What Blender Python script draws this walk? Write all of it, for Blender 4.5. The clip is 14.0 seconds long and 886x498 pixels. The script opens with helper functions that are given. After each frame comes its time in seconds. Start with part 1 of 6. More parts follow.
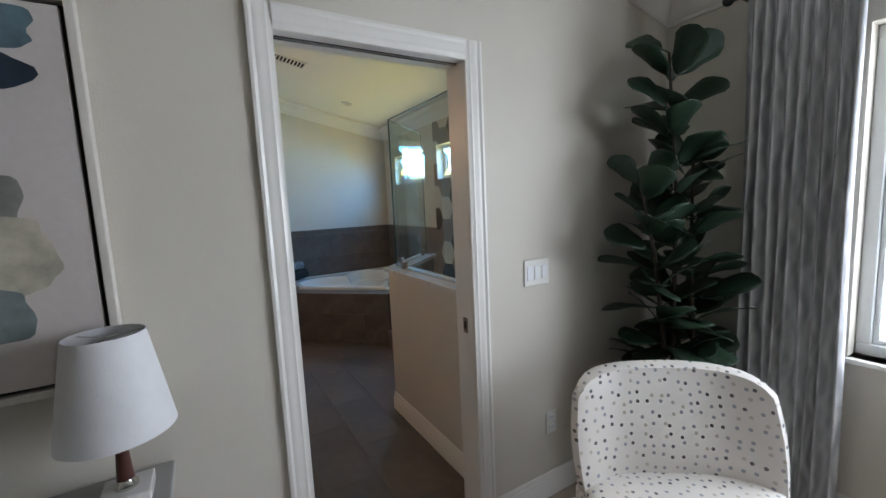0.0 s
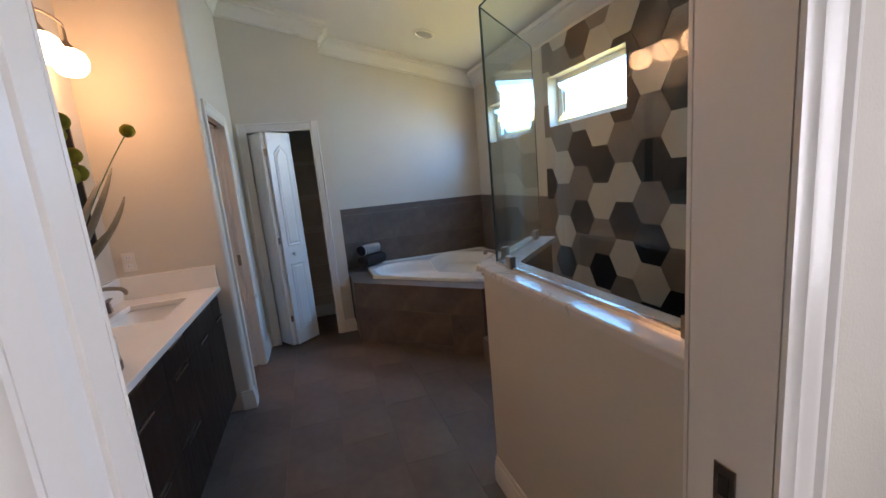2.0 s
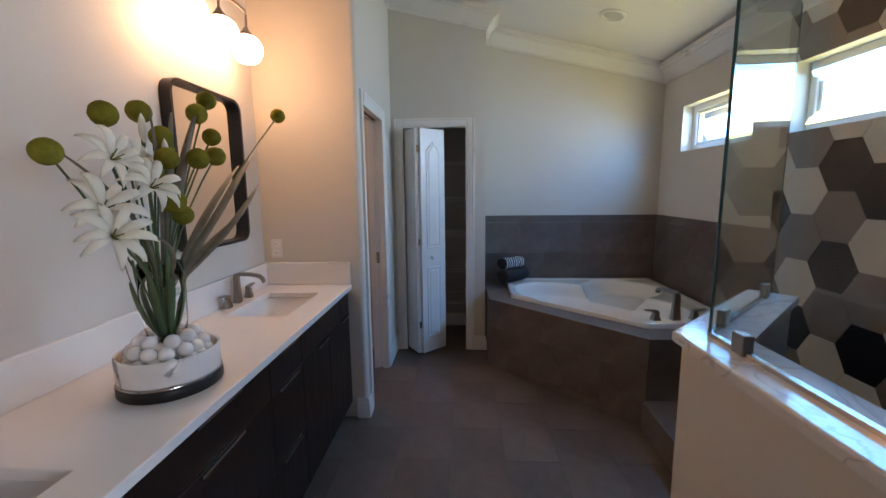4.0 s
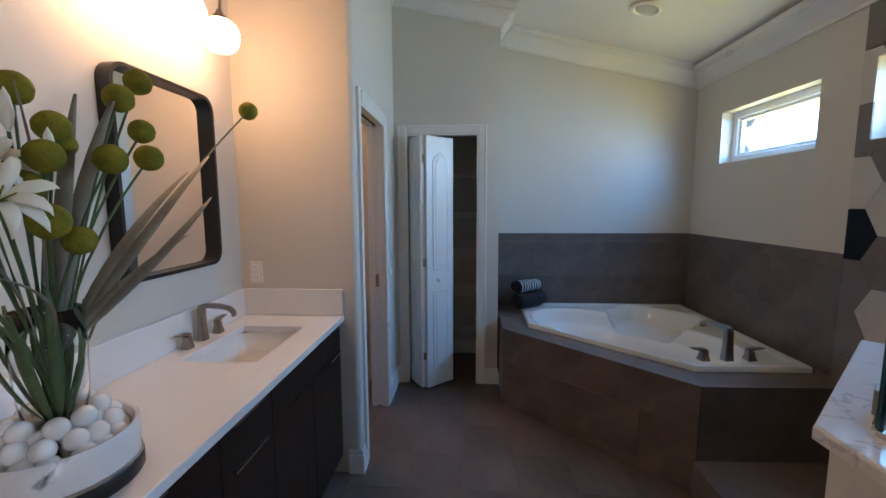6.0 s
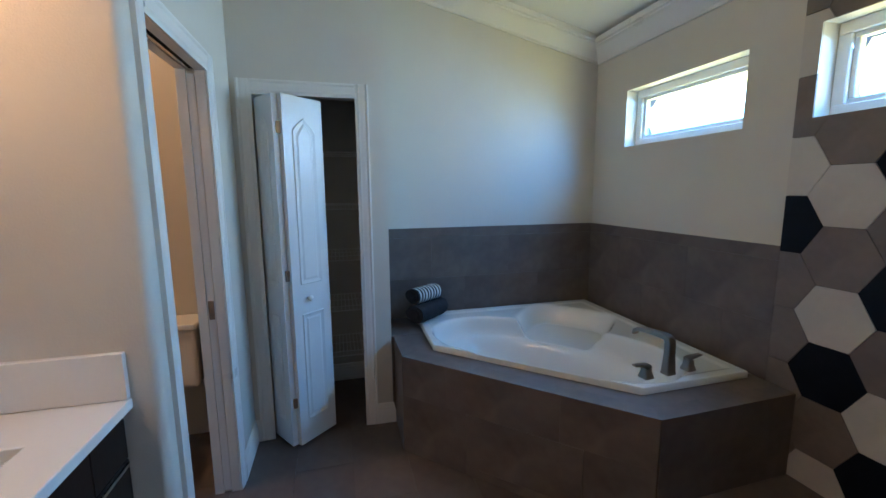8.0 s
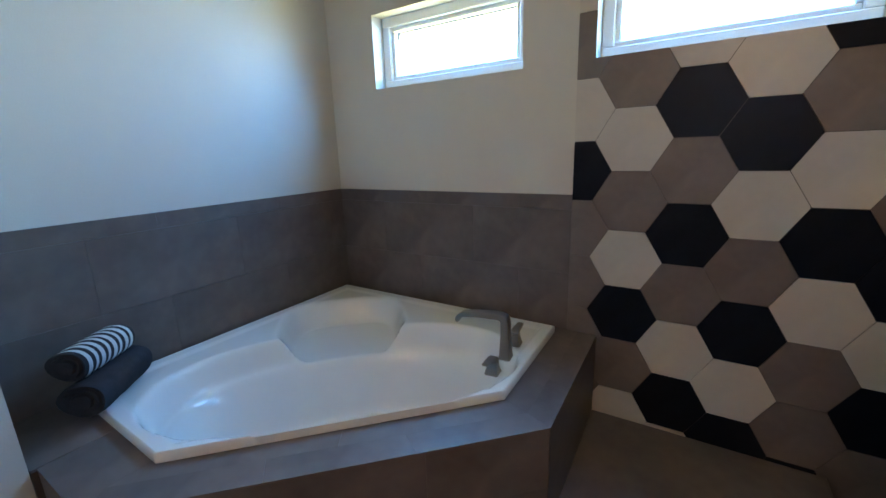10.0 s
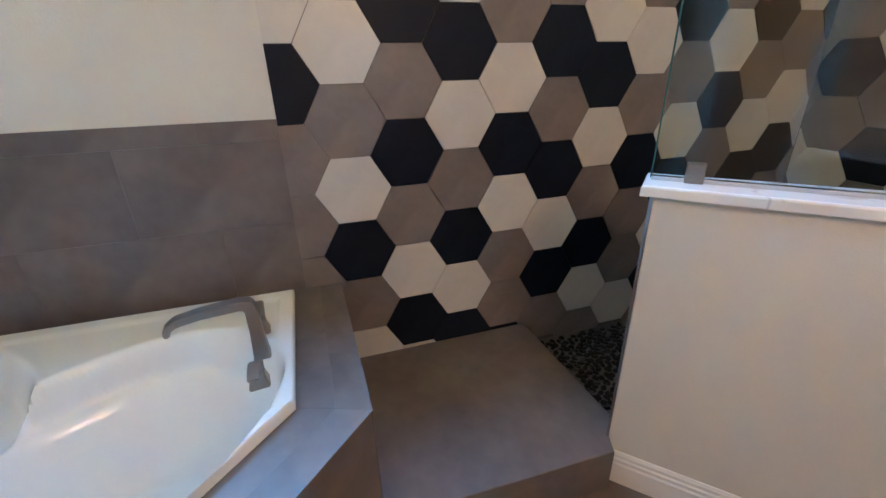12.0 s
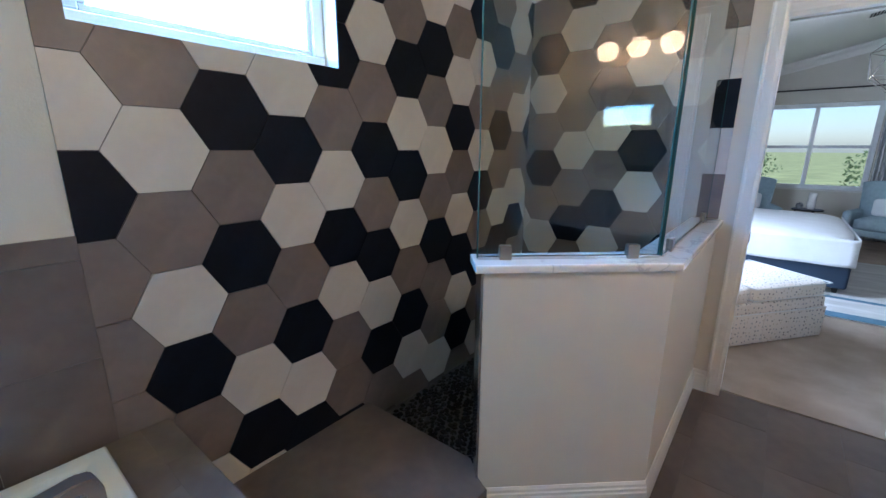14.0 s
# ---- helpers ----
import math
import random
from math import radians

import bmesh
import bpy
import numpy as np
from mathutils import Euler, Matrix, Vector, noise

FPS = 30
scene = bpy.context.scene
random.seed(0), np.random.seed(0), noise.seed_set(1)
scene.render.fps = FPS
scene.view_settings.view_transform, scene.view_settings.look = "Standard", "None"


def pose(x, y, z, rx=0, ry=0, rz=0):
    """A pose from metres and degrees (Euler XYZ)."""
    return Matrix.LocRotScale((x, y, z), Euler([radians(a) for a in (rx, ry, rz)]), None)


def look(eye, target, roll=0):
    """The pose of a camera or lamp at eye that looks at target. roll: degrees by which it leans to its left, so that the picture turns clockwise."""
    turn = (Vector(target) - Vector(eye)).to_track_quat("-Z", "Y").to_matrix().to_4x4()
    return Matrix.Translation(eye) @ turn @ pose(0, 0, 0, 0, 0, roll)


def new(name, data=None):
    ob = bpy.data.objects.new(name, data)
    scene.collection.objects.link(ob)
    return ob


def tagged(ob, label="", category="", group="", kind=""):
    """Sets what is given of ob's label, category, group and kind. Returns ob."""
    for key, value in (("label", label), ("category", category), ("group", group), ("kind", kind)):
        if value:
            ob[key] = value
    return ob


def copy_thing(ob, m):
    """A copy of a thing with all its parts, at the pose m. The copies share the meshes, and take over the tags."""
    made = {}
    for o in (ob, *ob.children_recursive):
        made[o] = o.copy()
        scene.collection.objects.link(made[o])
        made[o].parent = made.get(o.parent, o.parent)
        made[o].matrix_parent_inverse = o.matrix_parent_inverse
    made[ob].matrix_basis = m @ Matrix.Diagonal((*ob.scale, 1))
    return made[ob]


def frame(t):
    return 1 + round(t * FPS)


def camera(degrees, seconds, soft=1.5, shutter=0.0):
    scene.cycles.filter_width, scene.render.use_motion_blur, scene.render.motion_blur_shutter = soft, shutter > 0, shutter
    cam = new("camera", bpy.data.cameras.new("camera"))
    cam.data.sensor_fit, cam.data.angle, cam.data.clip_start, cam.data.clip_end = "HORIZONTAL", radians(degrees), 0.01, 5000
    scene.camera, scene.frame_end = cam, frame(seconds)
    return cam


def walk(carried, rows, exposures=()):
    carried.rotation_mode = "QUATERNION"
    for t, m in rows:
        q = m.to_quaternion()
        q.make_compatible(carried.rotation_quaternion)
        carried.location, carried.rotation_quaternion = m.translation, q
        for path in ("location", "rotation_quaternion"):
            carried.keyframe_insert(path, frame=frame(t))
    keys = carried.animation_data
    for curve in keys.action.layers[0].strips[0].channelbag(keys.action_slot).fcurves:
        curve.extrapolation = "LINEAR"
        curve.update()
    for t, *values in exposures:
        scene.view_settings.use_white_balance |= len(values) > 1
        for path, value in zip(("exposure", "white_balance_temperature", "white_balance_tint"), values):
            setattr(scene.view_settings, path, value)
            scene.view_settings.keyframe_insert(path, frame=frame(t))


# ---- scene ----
cam = camera(95.0, 14.0)
PATH = [
    (0, (-0.126, 0.600, 1.541), (0.882, 2.311, 1.304), -2.64),
    (0.5, (0.017, 0.867, 1.515), (0.950, 2.619, 1.264), -2.06),
    (1, (0.116, 1.172, 1.492), (0.977, 2.957, 1.218), -0.99),
    (1.5, (0.206, 1.465, 1.522), (1.001, 3.274, 1.219), -0.62),
    (2, (0.327, 1.695, 1.469), (0.908, 3.578, 1.122), -5.33),
    (2.5, (0.375, 1.848, 1.465), (0.784, 3.779, 1.142), -5.71),
    (3, (0.359, 1.989, 1.469), (0.626, 3.950, 1.175), -3.68),
    (3.5, (0.361, 2.078, 1.489), (0.404, 4.055, 1.195), -1.68),
    (3.7, (0.374, 2.115, 1.486), (0.317, 4.092, 1.194), -0.87),
    (5.8, (0.345, 2.526, 1.495), (0.184, 4.506, 1.261), -0.08),
    (6, (0.328, 2.566, 1.491), (0.211, 4.550, 1.268), -0.20),
    (6.5, (0.329, 2.676, 1.477), (0.270, 4.661, 1.243), -0.64),
    (7, (0.300, 2.886, 1.492), (0.348, 4.871, 1.252), -0.72),
    (7.2, (0.299, 2.965, 1.494), (0.414, 4.947, 1.246), -0.77),
    (9.3, (0.245, 4.038, 1.471), (1.528, 5.525, 1.093), -0.97),
    (9.5, (0.293, 4.135, 1.462), (1.688, 5.512, 1.065), -1.44),
    (10, (0.392, 4.251, 1.439), (2.032, 5.295, 0.969), -1.99),
    (10.5, (0.542, 4.344, 1.454), (2.334, 5.011, 0.868), -3.03),
    (11, (0.628, 4.437, 1.399), (2.497, 4.723, 0.746), -4.23),
    (11.5, (0.666, 4.532, 1.383), (2.505, 4.346, 0.620), -3.86),
    (12, (0.695, 4.629, 1.357), (2.449, 4.088, 0.562), -1.57),
    (12.5, (0.781, 4.724, 1.387), (2.443, 3.905, 0.636), -1.85),
    (13, (0.791, 4.828, 1.407), (2.287, 3.689, 0.726), -0.35),
    (13.5, (0.773, 4.904, 1.447), (2.099, 3.519, 0.878), 0.03),
    (14, (0.763, 4.936, 1.467), (1.994, 3.435, 0.986), 0.25),
]
walk(cam, [(t, look(eye, target, roll)) for t, eye, target, roll in PATH], [(0, -1.02, 6250, 13), (1, -0.97, 6700, 19), (1.5, -1.05, 6800, 23), (2, -0.9, 6850, 26), (2.5, -0.9, 7200, 31), (3.5, -0.95, 6650, 27), (6.5, -1.0, 5950, 20), (9.5, -0.6, 5350, 11), (10.5, -0.42, 6050, 19), (11, 0.0, 5950, 19), (11.5, 0.4, 5750, 18), (12, 0.45, 5900, 19), (13, 0.5, 5450, 14), (14, 0.1, 5150, 13)])

# ---- world, sun, light ----
SUN_EL, SUN_AZ = 55.0, 338.0
world = bpy.data.worlds.new("sky")
scene.world = world
world.use_nodes = True
wn = world.node_tree
bg = wn.nodes["Background"]
sky = wn.nodes.new("ShaderNodeTexSky")
sky.sky_type, sky.sun_disc = "NISHITA", False
sky.sun_elevation, sky.sun_rotation = radians(SUN_EL), radians(SUN_AZ)
wn.links.new(sky.outputs[0], bg.inputs[0])
bg.inputs[1].default_value = 0.15
sun_data = bpy.data.lights.new("sun", "SUN")
sun_data.energy, sun_data.angle, sun_data.color = 5.0, radians(0.5), (1.0, 0.95, 0.87)
sun = new("sun", sun_data)
az, el = radians(SUN_AZ), radians(SUN_EL)
sun.matrix_world = look((0, 0, 30), (-math.sin(az) * math.cos(el) + 0, -math.cos(az) * math.cos(el), 30 - math.sin(el)))


def window_light(name, x, y, z, rz, w, h, watts, colour, tilt=0.0, spread=180.0):
    d = bpy.data.lights.new(name, "AREA")
    d.shape, d.size, d.size_y, d.energy, d.color = "RECTANGLE", w, h, watts, colour
    d.spread = radians(spread)
    ob = new(name, d)
    ob.matrix_world = pose(x, y, z, 90 + tilt, 0, rz)
    return ob


# daylight through the windows: blue from the sky above, yellow-green from the sunlit lawn below
SKY_BLUE, LAWN, OPEN_SKY = (0.17, 0.51, 1.0), (1.0, 0.95, 0.30), (0.84, 0.92, 1.0)
for wy in (5.415, 4.225):
    window_light("window_daylight", 2.405, wy, 1.97, 90, 0.82, 0.34, 29, SKY_BLUE, -32, 140)
    window_light("lawn_light", 2.40, wy, 1.97, 90, 0.82, 0.34, 11, LAWN, 32, 140)
window_light("window_daylight", 2.41, 0.42, 1.47, 90, 1.4, 1.3, 76, OPEN_SKY)
window_light("window_daylight", 0.45, -4.84, 1.52, 180, 1.5, 1.3, 680, OPEN_SKY)

# ---- materials ----
def mat(name, col, rough=0.5, metal=0.0, var=0.12, scale=6.0, fine=60.0, bump=0.0, bscale=None, spec=0.5, pieces=0.0, tint=None, stretch=None, coat=0.0):
    """A painted, tiled or cast surface: blotches and grain round one base colour, fine relief; pieces: how far pieces differ."""
    m = bpy.data.materials.new(name)
    m.use_nodes = True
    nt = m.node_tree
    N, L = nt.nodes, nt.links
    b = N["Principled BSDF"]
    b.inputs["Roughness"].default_value, b.inputs["Metallic"].default_value = rough, metal
    b.inputs["Specular IOR Level"].default_value = spec
    b.inputs["Coat Weight"].default_value = coat
    b.inputs["Coat Roughness"].default_value = 0.08
    tc = N.new("ShaderNodeTexCoord")
    src = tc.outputs["Object"]
    if stretch:
        mp = N.new("ShaderNodeMapping")
        mp.inputs["Scale"].default_value = stretch
        L.new(src, mp.inputs[0])
        src = mp.outputs[0]
    n1, n2 = N.new("ShaderNodeTexNoise"), N.new("ShaderNodeTexNoise")
    for n, s, d in ((n1, scale, 4), (n2, fine, 3)):
        n.inputs["Scale"].default_value, n.inputs["Detail"].default_value = s, d
        L.new(src, n.inputs["Vector"])
    mixn = N.new("ShaderNodeMath")
    mixn.operation = "MULTIPLY_ADD"
    L.new(n2.outputs[0], mixn.inputs[0])
    mixn.inputs[1].default_value = 0.4
    L.new(n1.outputs[0], mixn.inputs[2])
    r = N.new("ShaderNodeMapRange")
    L.new(mixn.outputs[0], r.inputs[0])
    r.inputs[1].default_value, r.inputs[2].default_value = 0.42, 0.98
    r.inputs[3].default_value, r.inputs[4].default_value = 0.0, 1.0
    last = r.outputs[0]
    if pieces:
        oi = N.new("ShaderNodeObjectInfo")
        pm = N.new("ShaderNodeMath")
        pm.operation = "MULTIPLY_ADD"
        L.new(oi.outputs["Random"], pm.inputs[0])
        pm.inputs[1].default_value = pieces
        L.new(last, pm.inputs[2])
        last = pm.outputs[0]
    mx = N.new("ShaderNodeMix")
    mx.data_type = "RGBA"
    L.new(last, mx.inputs[0])
    t = tint or (1, 1, 1)
    mx.inputs[6].default_value = (*[c * (1 - var) for c in col], 1)
    mx.inputs[7].default_value = (*[min(1, c * (1 + var) * k) for c, k in zip(col, t)], 1)
    L.new(mx.outputs[2], b.inputs["Base Color"])
    rr = N.new("ShaderNodeMapRange")
    L.new(n1.outputs[0], rr.inputs[0])
    rr.inputs[1].default_value, rr.inputs[2].default_value = 0.3, 0.7
    rr.inputs[3].default_value, rr.inputs[4].default_value = max(0.02, rough * 0.85), min(1, rough * 1.15)
    L.new(rr.outputs[0], b.inputs["Roughness"])
    if bump:
        bp = N.new("ShaderNodeBump")
        bp.inputs["Strength"].default_value, bp.inputs["Distance"].default_value = bump, 0.002
        n3 = N.new("ShaderNodeTexNoise")
        n3.inputs["Scale"].default_value, n3.inputs["Detail"].default_value = bscale or fine, 3
        L.new(src, n3.inputs["Vector"])
        L.new(n3.outputs[0], bp.inputs["Height"])
        L.new(bp.outputs[0], b.inputs["Normal"])
    return m


def glass(name, col=(0.9, 0.97, 0.95), rough=0.0, ior=1.45):
    m = bpy.data.materials.new(name)
    m.use_nodes = True
    b = m.node_tree.nodes["Principled BSDF"]
    b.inputs["Base Color"].default_value = (*col, 1)
    b.inputs["Transmission Weight"].default_value, b.inputs["Roughness"].default_value, b.inputs["IOR"].default_value = 1, rough, ior
    return m


def glow(name, col, strength):
    m = bpy.data.materials.new(name)
    m.use_nodes = True
    b = m.node_tree.nodes["Principled BSDF"]
    b.inputs["Base Color"].default_value = (0.9, 0.88, 0.84, 1)
    b.inputs["Roughness"].default_value = 0.3
    b.inputs["Emission Color"].default_value = (*col, 1)
    b.inputs["Emission Strength"].default_value = strength
    return m


def veined(name, col, vein, rough, scale=5.0, lo=0.47, hi=0.5, coat=0.0):
    """Stone with thin dark veins along the zero line of a warped noise."""
    m = mat(name, col, rough, var=0.05, scale=3, coat=coat)
    N, L = m.node_tree.nodes, m.node_tree.links
    b = N["Principled BSDF"]
    old = b.inputs["Base Color"].links[0].from_socket
    tc = N.new("ShaderNodeTexCoord")
    n = N.new("ShaderNodeTexNoise")
    n.inputs["Scale"].default_value, n.inputs["Detail"].default_value, n.inputs["Distortion"].default_value = scale, 5, 1.2
    L.new(tc.outputs["Object"], n.inputs["Vector"])
    r = N.new("ShaderNodeValToRGB")
    e = r.color_ramp.elements
    e[0].position, e[0].color = lo, (0, 0, 0, 1)
    e[1].position, e[1].color = hi, (0, 0, 0, 1)
    mid = e.new((lo + hi) / 2)
    mid.color = (1, 1, 1, 1)
    L.new(n.outputs[0], r.inputs[0])
    mx = N.new("ShaderNodeMix")
    mx.data_type = "RGBA"
    L.new(r.outputs[0], mx.inputs[0])
    L.new(old, mx.inputs[6])
    mx.inputs[7].default_value = (*vein, 1)
    L.new(mx.outputs[2], b.inputs["Base Color"])
    return m


M_WALL = mat("wall_paint", (0.62, 0.575, 0.50), 0.55, var=0.03, scale=2.0, fine=250, bump=0.35, bscale=190, spec=0.35)
M_CEIL = mat("ceiling_paint", (0.74, 0.71, 0.66), 0.8, var=0.03, scale=2.0, fine=120, bump=0.6, bscale=90)
M_TRIM = mat("trim_paint", (0.76, 0.73, 0.68), 0.32, var=0.03, scale=4, fine=90, bump=0.08, bscale=60)
M_DOOR = mat("door_paint", (0.74, 0.73, 0.71), 0.35, var=0.03, scale=4, fine=90, bump=0.12, bscale=140)
M_TILE = mat("porcelain_tile", (0.126, 0.100, 0.086), 0.42, var=0.38, scale=3.4, fine=17, bump=0.12, bscale=70, pieces=0.06, tint=(1.0, 1.0, 1.02))
M_FLOORT = mat("floor_tile", (0.112, 0.086, 0.073), 0.4, var=0.34, scale=1.9, fine=14, bump=0.12, bscale=60, pieces=0.05)
M_GROUT = mat("grout", (0.095, 0.073, 0.062), 0.5, var=0.1, scale=30)
M_HEXW = mat("white_tile", (0.53, 0.485, 0.43), 0.36, var=0.07, scale=4, fine=30, bump=0.1, bscale=80, pieces=0.35)
M_HEXK = mat("black_tile", (0.006, 0.008, 0.014), 0.42, spec=0.12, var=0.25, scale=8, fine=60, bump=0.1, bscale=90, pieces=0.2)
M_HEXG = mat("grey_tile", (0.165, 0.132, 0.115), 0.4, var=0.2, scale=5, fine=34, bump=0.12, bscale=80, pieces=0.14)
M_CARPET = mat("carpet", (0.36, 0.29, 0.235), 0.95, var=0.3, scale=3, fine=180, bump=1.0, bscale=260, spec=0.1)
M_COUNTER = mat("white_quartz", (0.80, 0.77, 0.73), 0.16, var=0.03, scale=5, fine=120)
M_SINK = mat("sink_porcelain", (0.80, 0.78, 0.75), 0.1, var=0.02, scale=3)
M_WOOD = mat("espresso_wood", (0.018, 0.009, 0.006), 0.42, spec=0.25, var=0.35, scale=4, fine=40, stretch=(6, 6, 0.8), bump=0.08, bscale=30)
M_ACRYL = mat("acrylic", (0.78, 0.77, 0.74), 0.12, var=0.02, scale=3, coat=0.3)
M_NICKEL = mat("brushed_nickel", (0.33, 0.275, 0.225), 0.34, 1.0, var=0.1, scale=10, fine=200)
M_STEEL = mat("bright_steel", (0.62, 0.60, 0.57), 0.18, 1.0, var=0.05, scale=10, fine=200)
M_BLACKM = mat("black_metal", (0.012, 0.011, 0.010), 0.38, 0.2, var=0.2, scale=20)
# near-black colour holding the shade of slots and gaps; also the toe kick
M_DARK = mat("dark_gap", (0.02, 0.018, 0.016), 0.8, var=0.1)
M_MIRROR = mat("mirror_silver", (0.92, 0.92, 0.92), 0.01, 1.0, var=0.0)
M_GLASS = glass("shower_glass", (0.86, 0.95, 0.93), ior=1.36)
M_GLASSEDGE = mat("glass_edge", (0.03, 0.10, 0.10), 0.1, var=0.1)
M_PANE = glass("window_glass", (0.97, 0.99, 0.98), ior=1.1)
M_VASE = glass("clear_glass", (0.98, 0.99, 0.99), ior=1.25)
M_VINYL = mat("white_vinyl", (0.82, 0.83, 0.83), 0.35, var=0.02)
M_MARBLE = veined("marble", (0.74, 0.71, 0.68), (0.52, 0.50, 0.49), 0.12, 4.0, 0.46, 0.50, coat=0.4)
M_BOWL = veined("bowl_marble", (0.76, 0.73, 0.70), (0.07, 0.07, 0.08), 0.2, 5.0, 0.56, 0.66)
M_PEBBLE = mat("black_pebble", (0.012, 0.014, 0.018), 0.25, var=0.5, scale=20, fine=80)
M_PGROUT = mat("pebble_grout", (0.075, 0.07, 0.068), 0.8, var=0.2, scale=30)
M_GLOBE = glow("lit_opal_glass", (1.0, 0.57, 0.27), 45.0)
M_BULB = glow("lit_bulb", (1.0, 0.78, 0.5), 30.0)
M_TOWEL = mat("charcoal_towel", (0.035, 0.033, 0.036), 0.95, var=0.3, scale=30, fine=300, bump=1.0, bscale=350, spec=0.1)
M_STRIPE = mat("white_towel_stripe", (0.55, 0.54, 0.52), 0.95, var=0.15, scale=30, fine=300, bump=1.0, bscale=350, spec=0.1)
M_LEAF = mat("fig_leaf", (0.018, 0.042, 0.021), 0.42, var=0.4, scale=9, fine=40, bump=0.3, bscale=40)
M_BARK = mat("bark", (0.05, 0.035, 0.025), 0.8, var=0.3, scale=20, bump=0.5)
M_STEM = mat("green_stem", (0.07, 0.11, 0.035), 0.5, var=0.3, scale=20)
M_BILLY = mat("yellow_flower", (0.21, 0.185, 0.02), 0.9, var=0.35, scale=30, fine=260, bump=1.0, bscale=300, spec=0.1)
M_PETAL = mat("white_petal", (0.80, 0.75, 0.60), 0.5, var=0.06, scale=8)
M_SAGE = mat("sage_leaf", (0.22, 0.20, 0.15), 0.6, var=0.25, scale=14)
M_BALL = mat("pearl_ball", (0.80, 0.78, 0.75), 0.12, var=0.03, coat=0.5)
M_SHADE = mat("linen_shade", (0.70, 0.69, 0.70), 0.9, var=0.04, scale=20, fine=300, bump=0.5, bscale=400, spec=0.1)
M_GREYWOOD = mat("grey_lacquer", (0.33, 0.32, 0.31), 0.4, var=0.06, scale=6)
M_WALNUT = mat("walnut", (0.075, 0.022, 0.014), 0.35, var=0.3, scale=6, stretch=(6, 6, 1))
M_BLUEFAB = mat("pale_blue_fabric", (0.36, 0.45, 0.50), 0.9, var=0.1, scale=20, fine=250, bump=0.6, spec=0.1)
M_LINEN = mat("white_linen", (0.78, 0.79, 0.80), 0.9, var=0.05, scale=6, fine=200, bump=0.5, spec=0.1)
M_NAVY = mat("navy_fabric", (0.03, 0.05, 0.09), 0.85, var=0.15, scale=10, fine=200, bump=0.5)
M_GRASS = mat("lawn", (0.26, 0.28, 0.13), 0.95, var=0.35, scale=0.6, fine=30, spec=0.1)
M_ROAD = mat("asphalt", (0.16, 0.155, 0.15), 0.9, var=0.15, scale=3)
M_FOLIAGE = mat("foliage", (0.06, 0.09, 0.03), 0.7, var=0.5, scale=3, fine=30)
M_STOP = mat("red_sign", (0.55, 0.02, 0.02), 0.4, var=0.05)
M_WHITE = mat("white_print", (0.8, 0.8, 0.8), 0.5, var=0.02)


def dotted_fabric():
    """White cloth with scattered grey, dark and sand dots."""
    m = mat("dotted_fabric", (0.74, 0.69, 0.64), 0.9, var=0.05, scale=5, fine=300, bump=0.5, bscale=400, spec=0.1)
    N, L = m.node_tree.nodes, m.node_tree.links
    b = N["Principled BSDF"]
    old = b.inputs["Base Color"].links[0].from_socket
    uv = N.new("ShaderNodeUVMap")
    v = N.new("ShaderNodeTexVoronoi")
    v.voronoi_dimensions = "2D"
    v.inputs["Scale"].default_value, v.inputs["Randomness"].default_value = 27.0, 0.62
    L.new(uv.outputs[0], v.inputs["Vector"])
    lt = N.new("ShaderNodeMapRange")
    lt.inputs[1].default_value, lt.inputs[2].default_value = 0.165, 0.185
    lt.inputs[3].default_value, lt.inputs[4].default_value = 0.85, 0.0
    L.new(v.outputs["Distance"], lt.inputs[0])
    ramp = N.new("ShaderNodeValToRGB")
    ramp.color_ramp.interpolation = "CONSTANT"
    e = ramp.color_ramp.elements
    e[0].position, e[0].color = 0.0, (0.06, 0.06, 0.075, 1)
    e[1].position, e[1].color = 0.32, (0.30, 0.31, 0.34, 1)
    k = e.new(0.72)
    k.color = (0.52, 0.46, 0.37, 1)
    sp = N.new("ShaderNodeSeparateColor")
    L.new(v.outputs["Color"], sp.inputs[0])
    L.new(sp.outputs[0], ramp.inputs[0])
    mx = N.new("ShaderNodeMix")
    mx.data_type = "RGBA"
    L.new(lt.outputs[0], mx.inputs[0])
    L.new(old, mx.inputs[6])
    L.new(ramp.outputs[0], mx.inputs[7])
    L.new(mx.outputs[2], b.inputs["Base Color"])
    return m


def curtain_fabric():
    """Grey cloth with soft wavy diamond bands."""
    m = mat("curtain_fabric", (0.40, 0.40, 0.41), 0.85, var=0.1, scale=6, fine=200, bump=0.4, bscale=300, spec=0.15)
    N, L = m.node_tree.nodes, m.node_tree.links
    b = N["Principled BSDF"]
    old = b.inputs["Base Color"].links[0].from_socket
    uv = N.new("ShaderNodeUVMap")
    w = N.new("ShaderNodeTexWave")
    w.wave_type, w.bands_direction, w.wave_profile = "BANDS", "X", "SIN"
    w.inputs["Scale"].default_value, w.inputs["Distortion"].default_value, w.inputs["Detail"].default_value, w.inputs["Detail Scale"].default_value = 5.0, 5.0, 1.0, 1.2
    L.new(uv.outputs[0], w.inputs["Vector"])
    mx = N.new("ShaderNodeMix")
    mx.data_type = "RGBA"
    sc = N.new("ShaderNodeMath")
    sc.operation = "MULTIPLY"
    sc.inputs[1].default_value = 0.8
    L.new(w.outputs[1], sc.inputs[0])
    L.new(sc.outputs[0], mx.inputs[0])
    L.new(old, mx.inputs[6])
    mx.inputs[7].default_value = (0.80, 0.80, 0.79, 1)
    L.new(mx.outputs[2], b.inputs["Base Color"])
    b.inputs["Transmission Weight"].default_value = 0.0
    return m


M_DOTS, M_CURTAIN = dotted_fabric(), curtain_fabric()

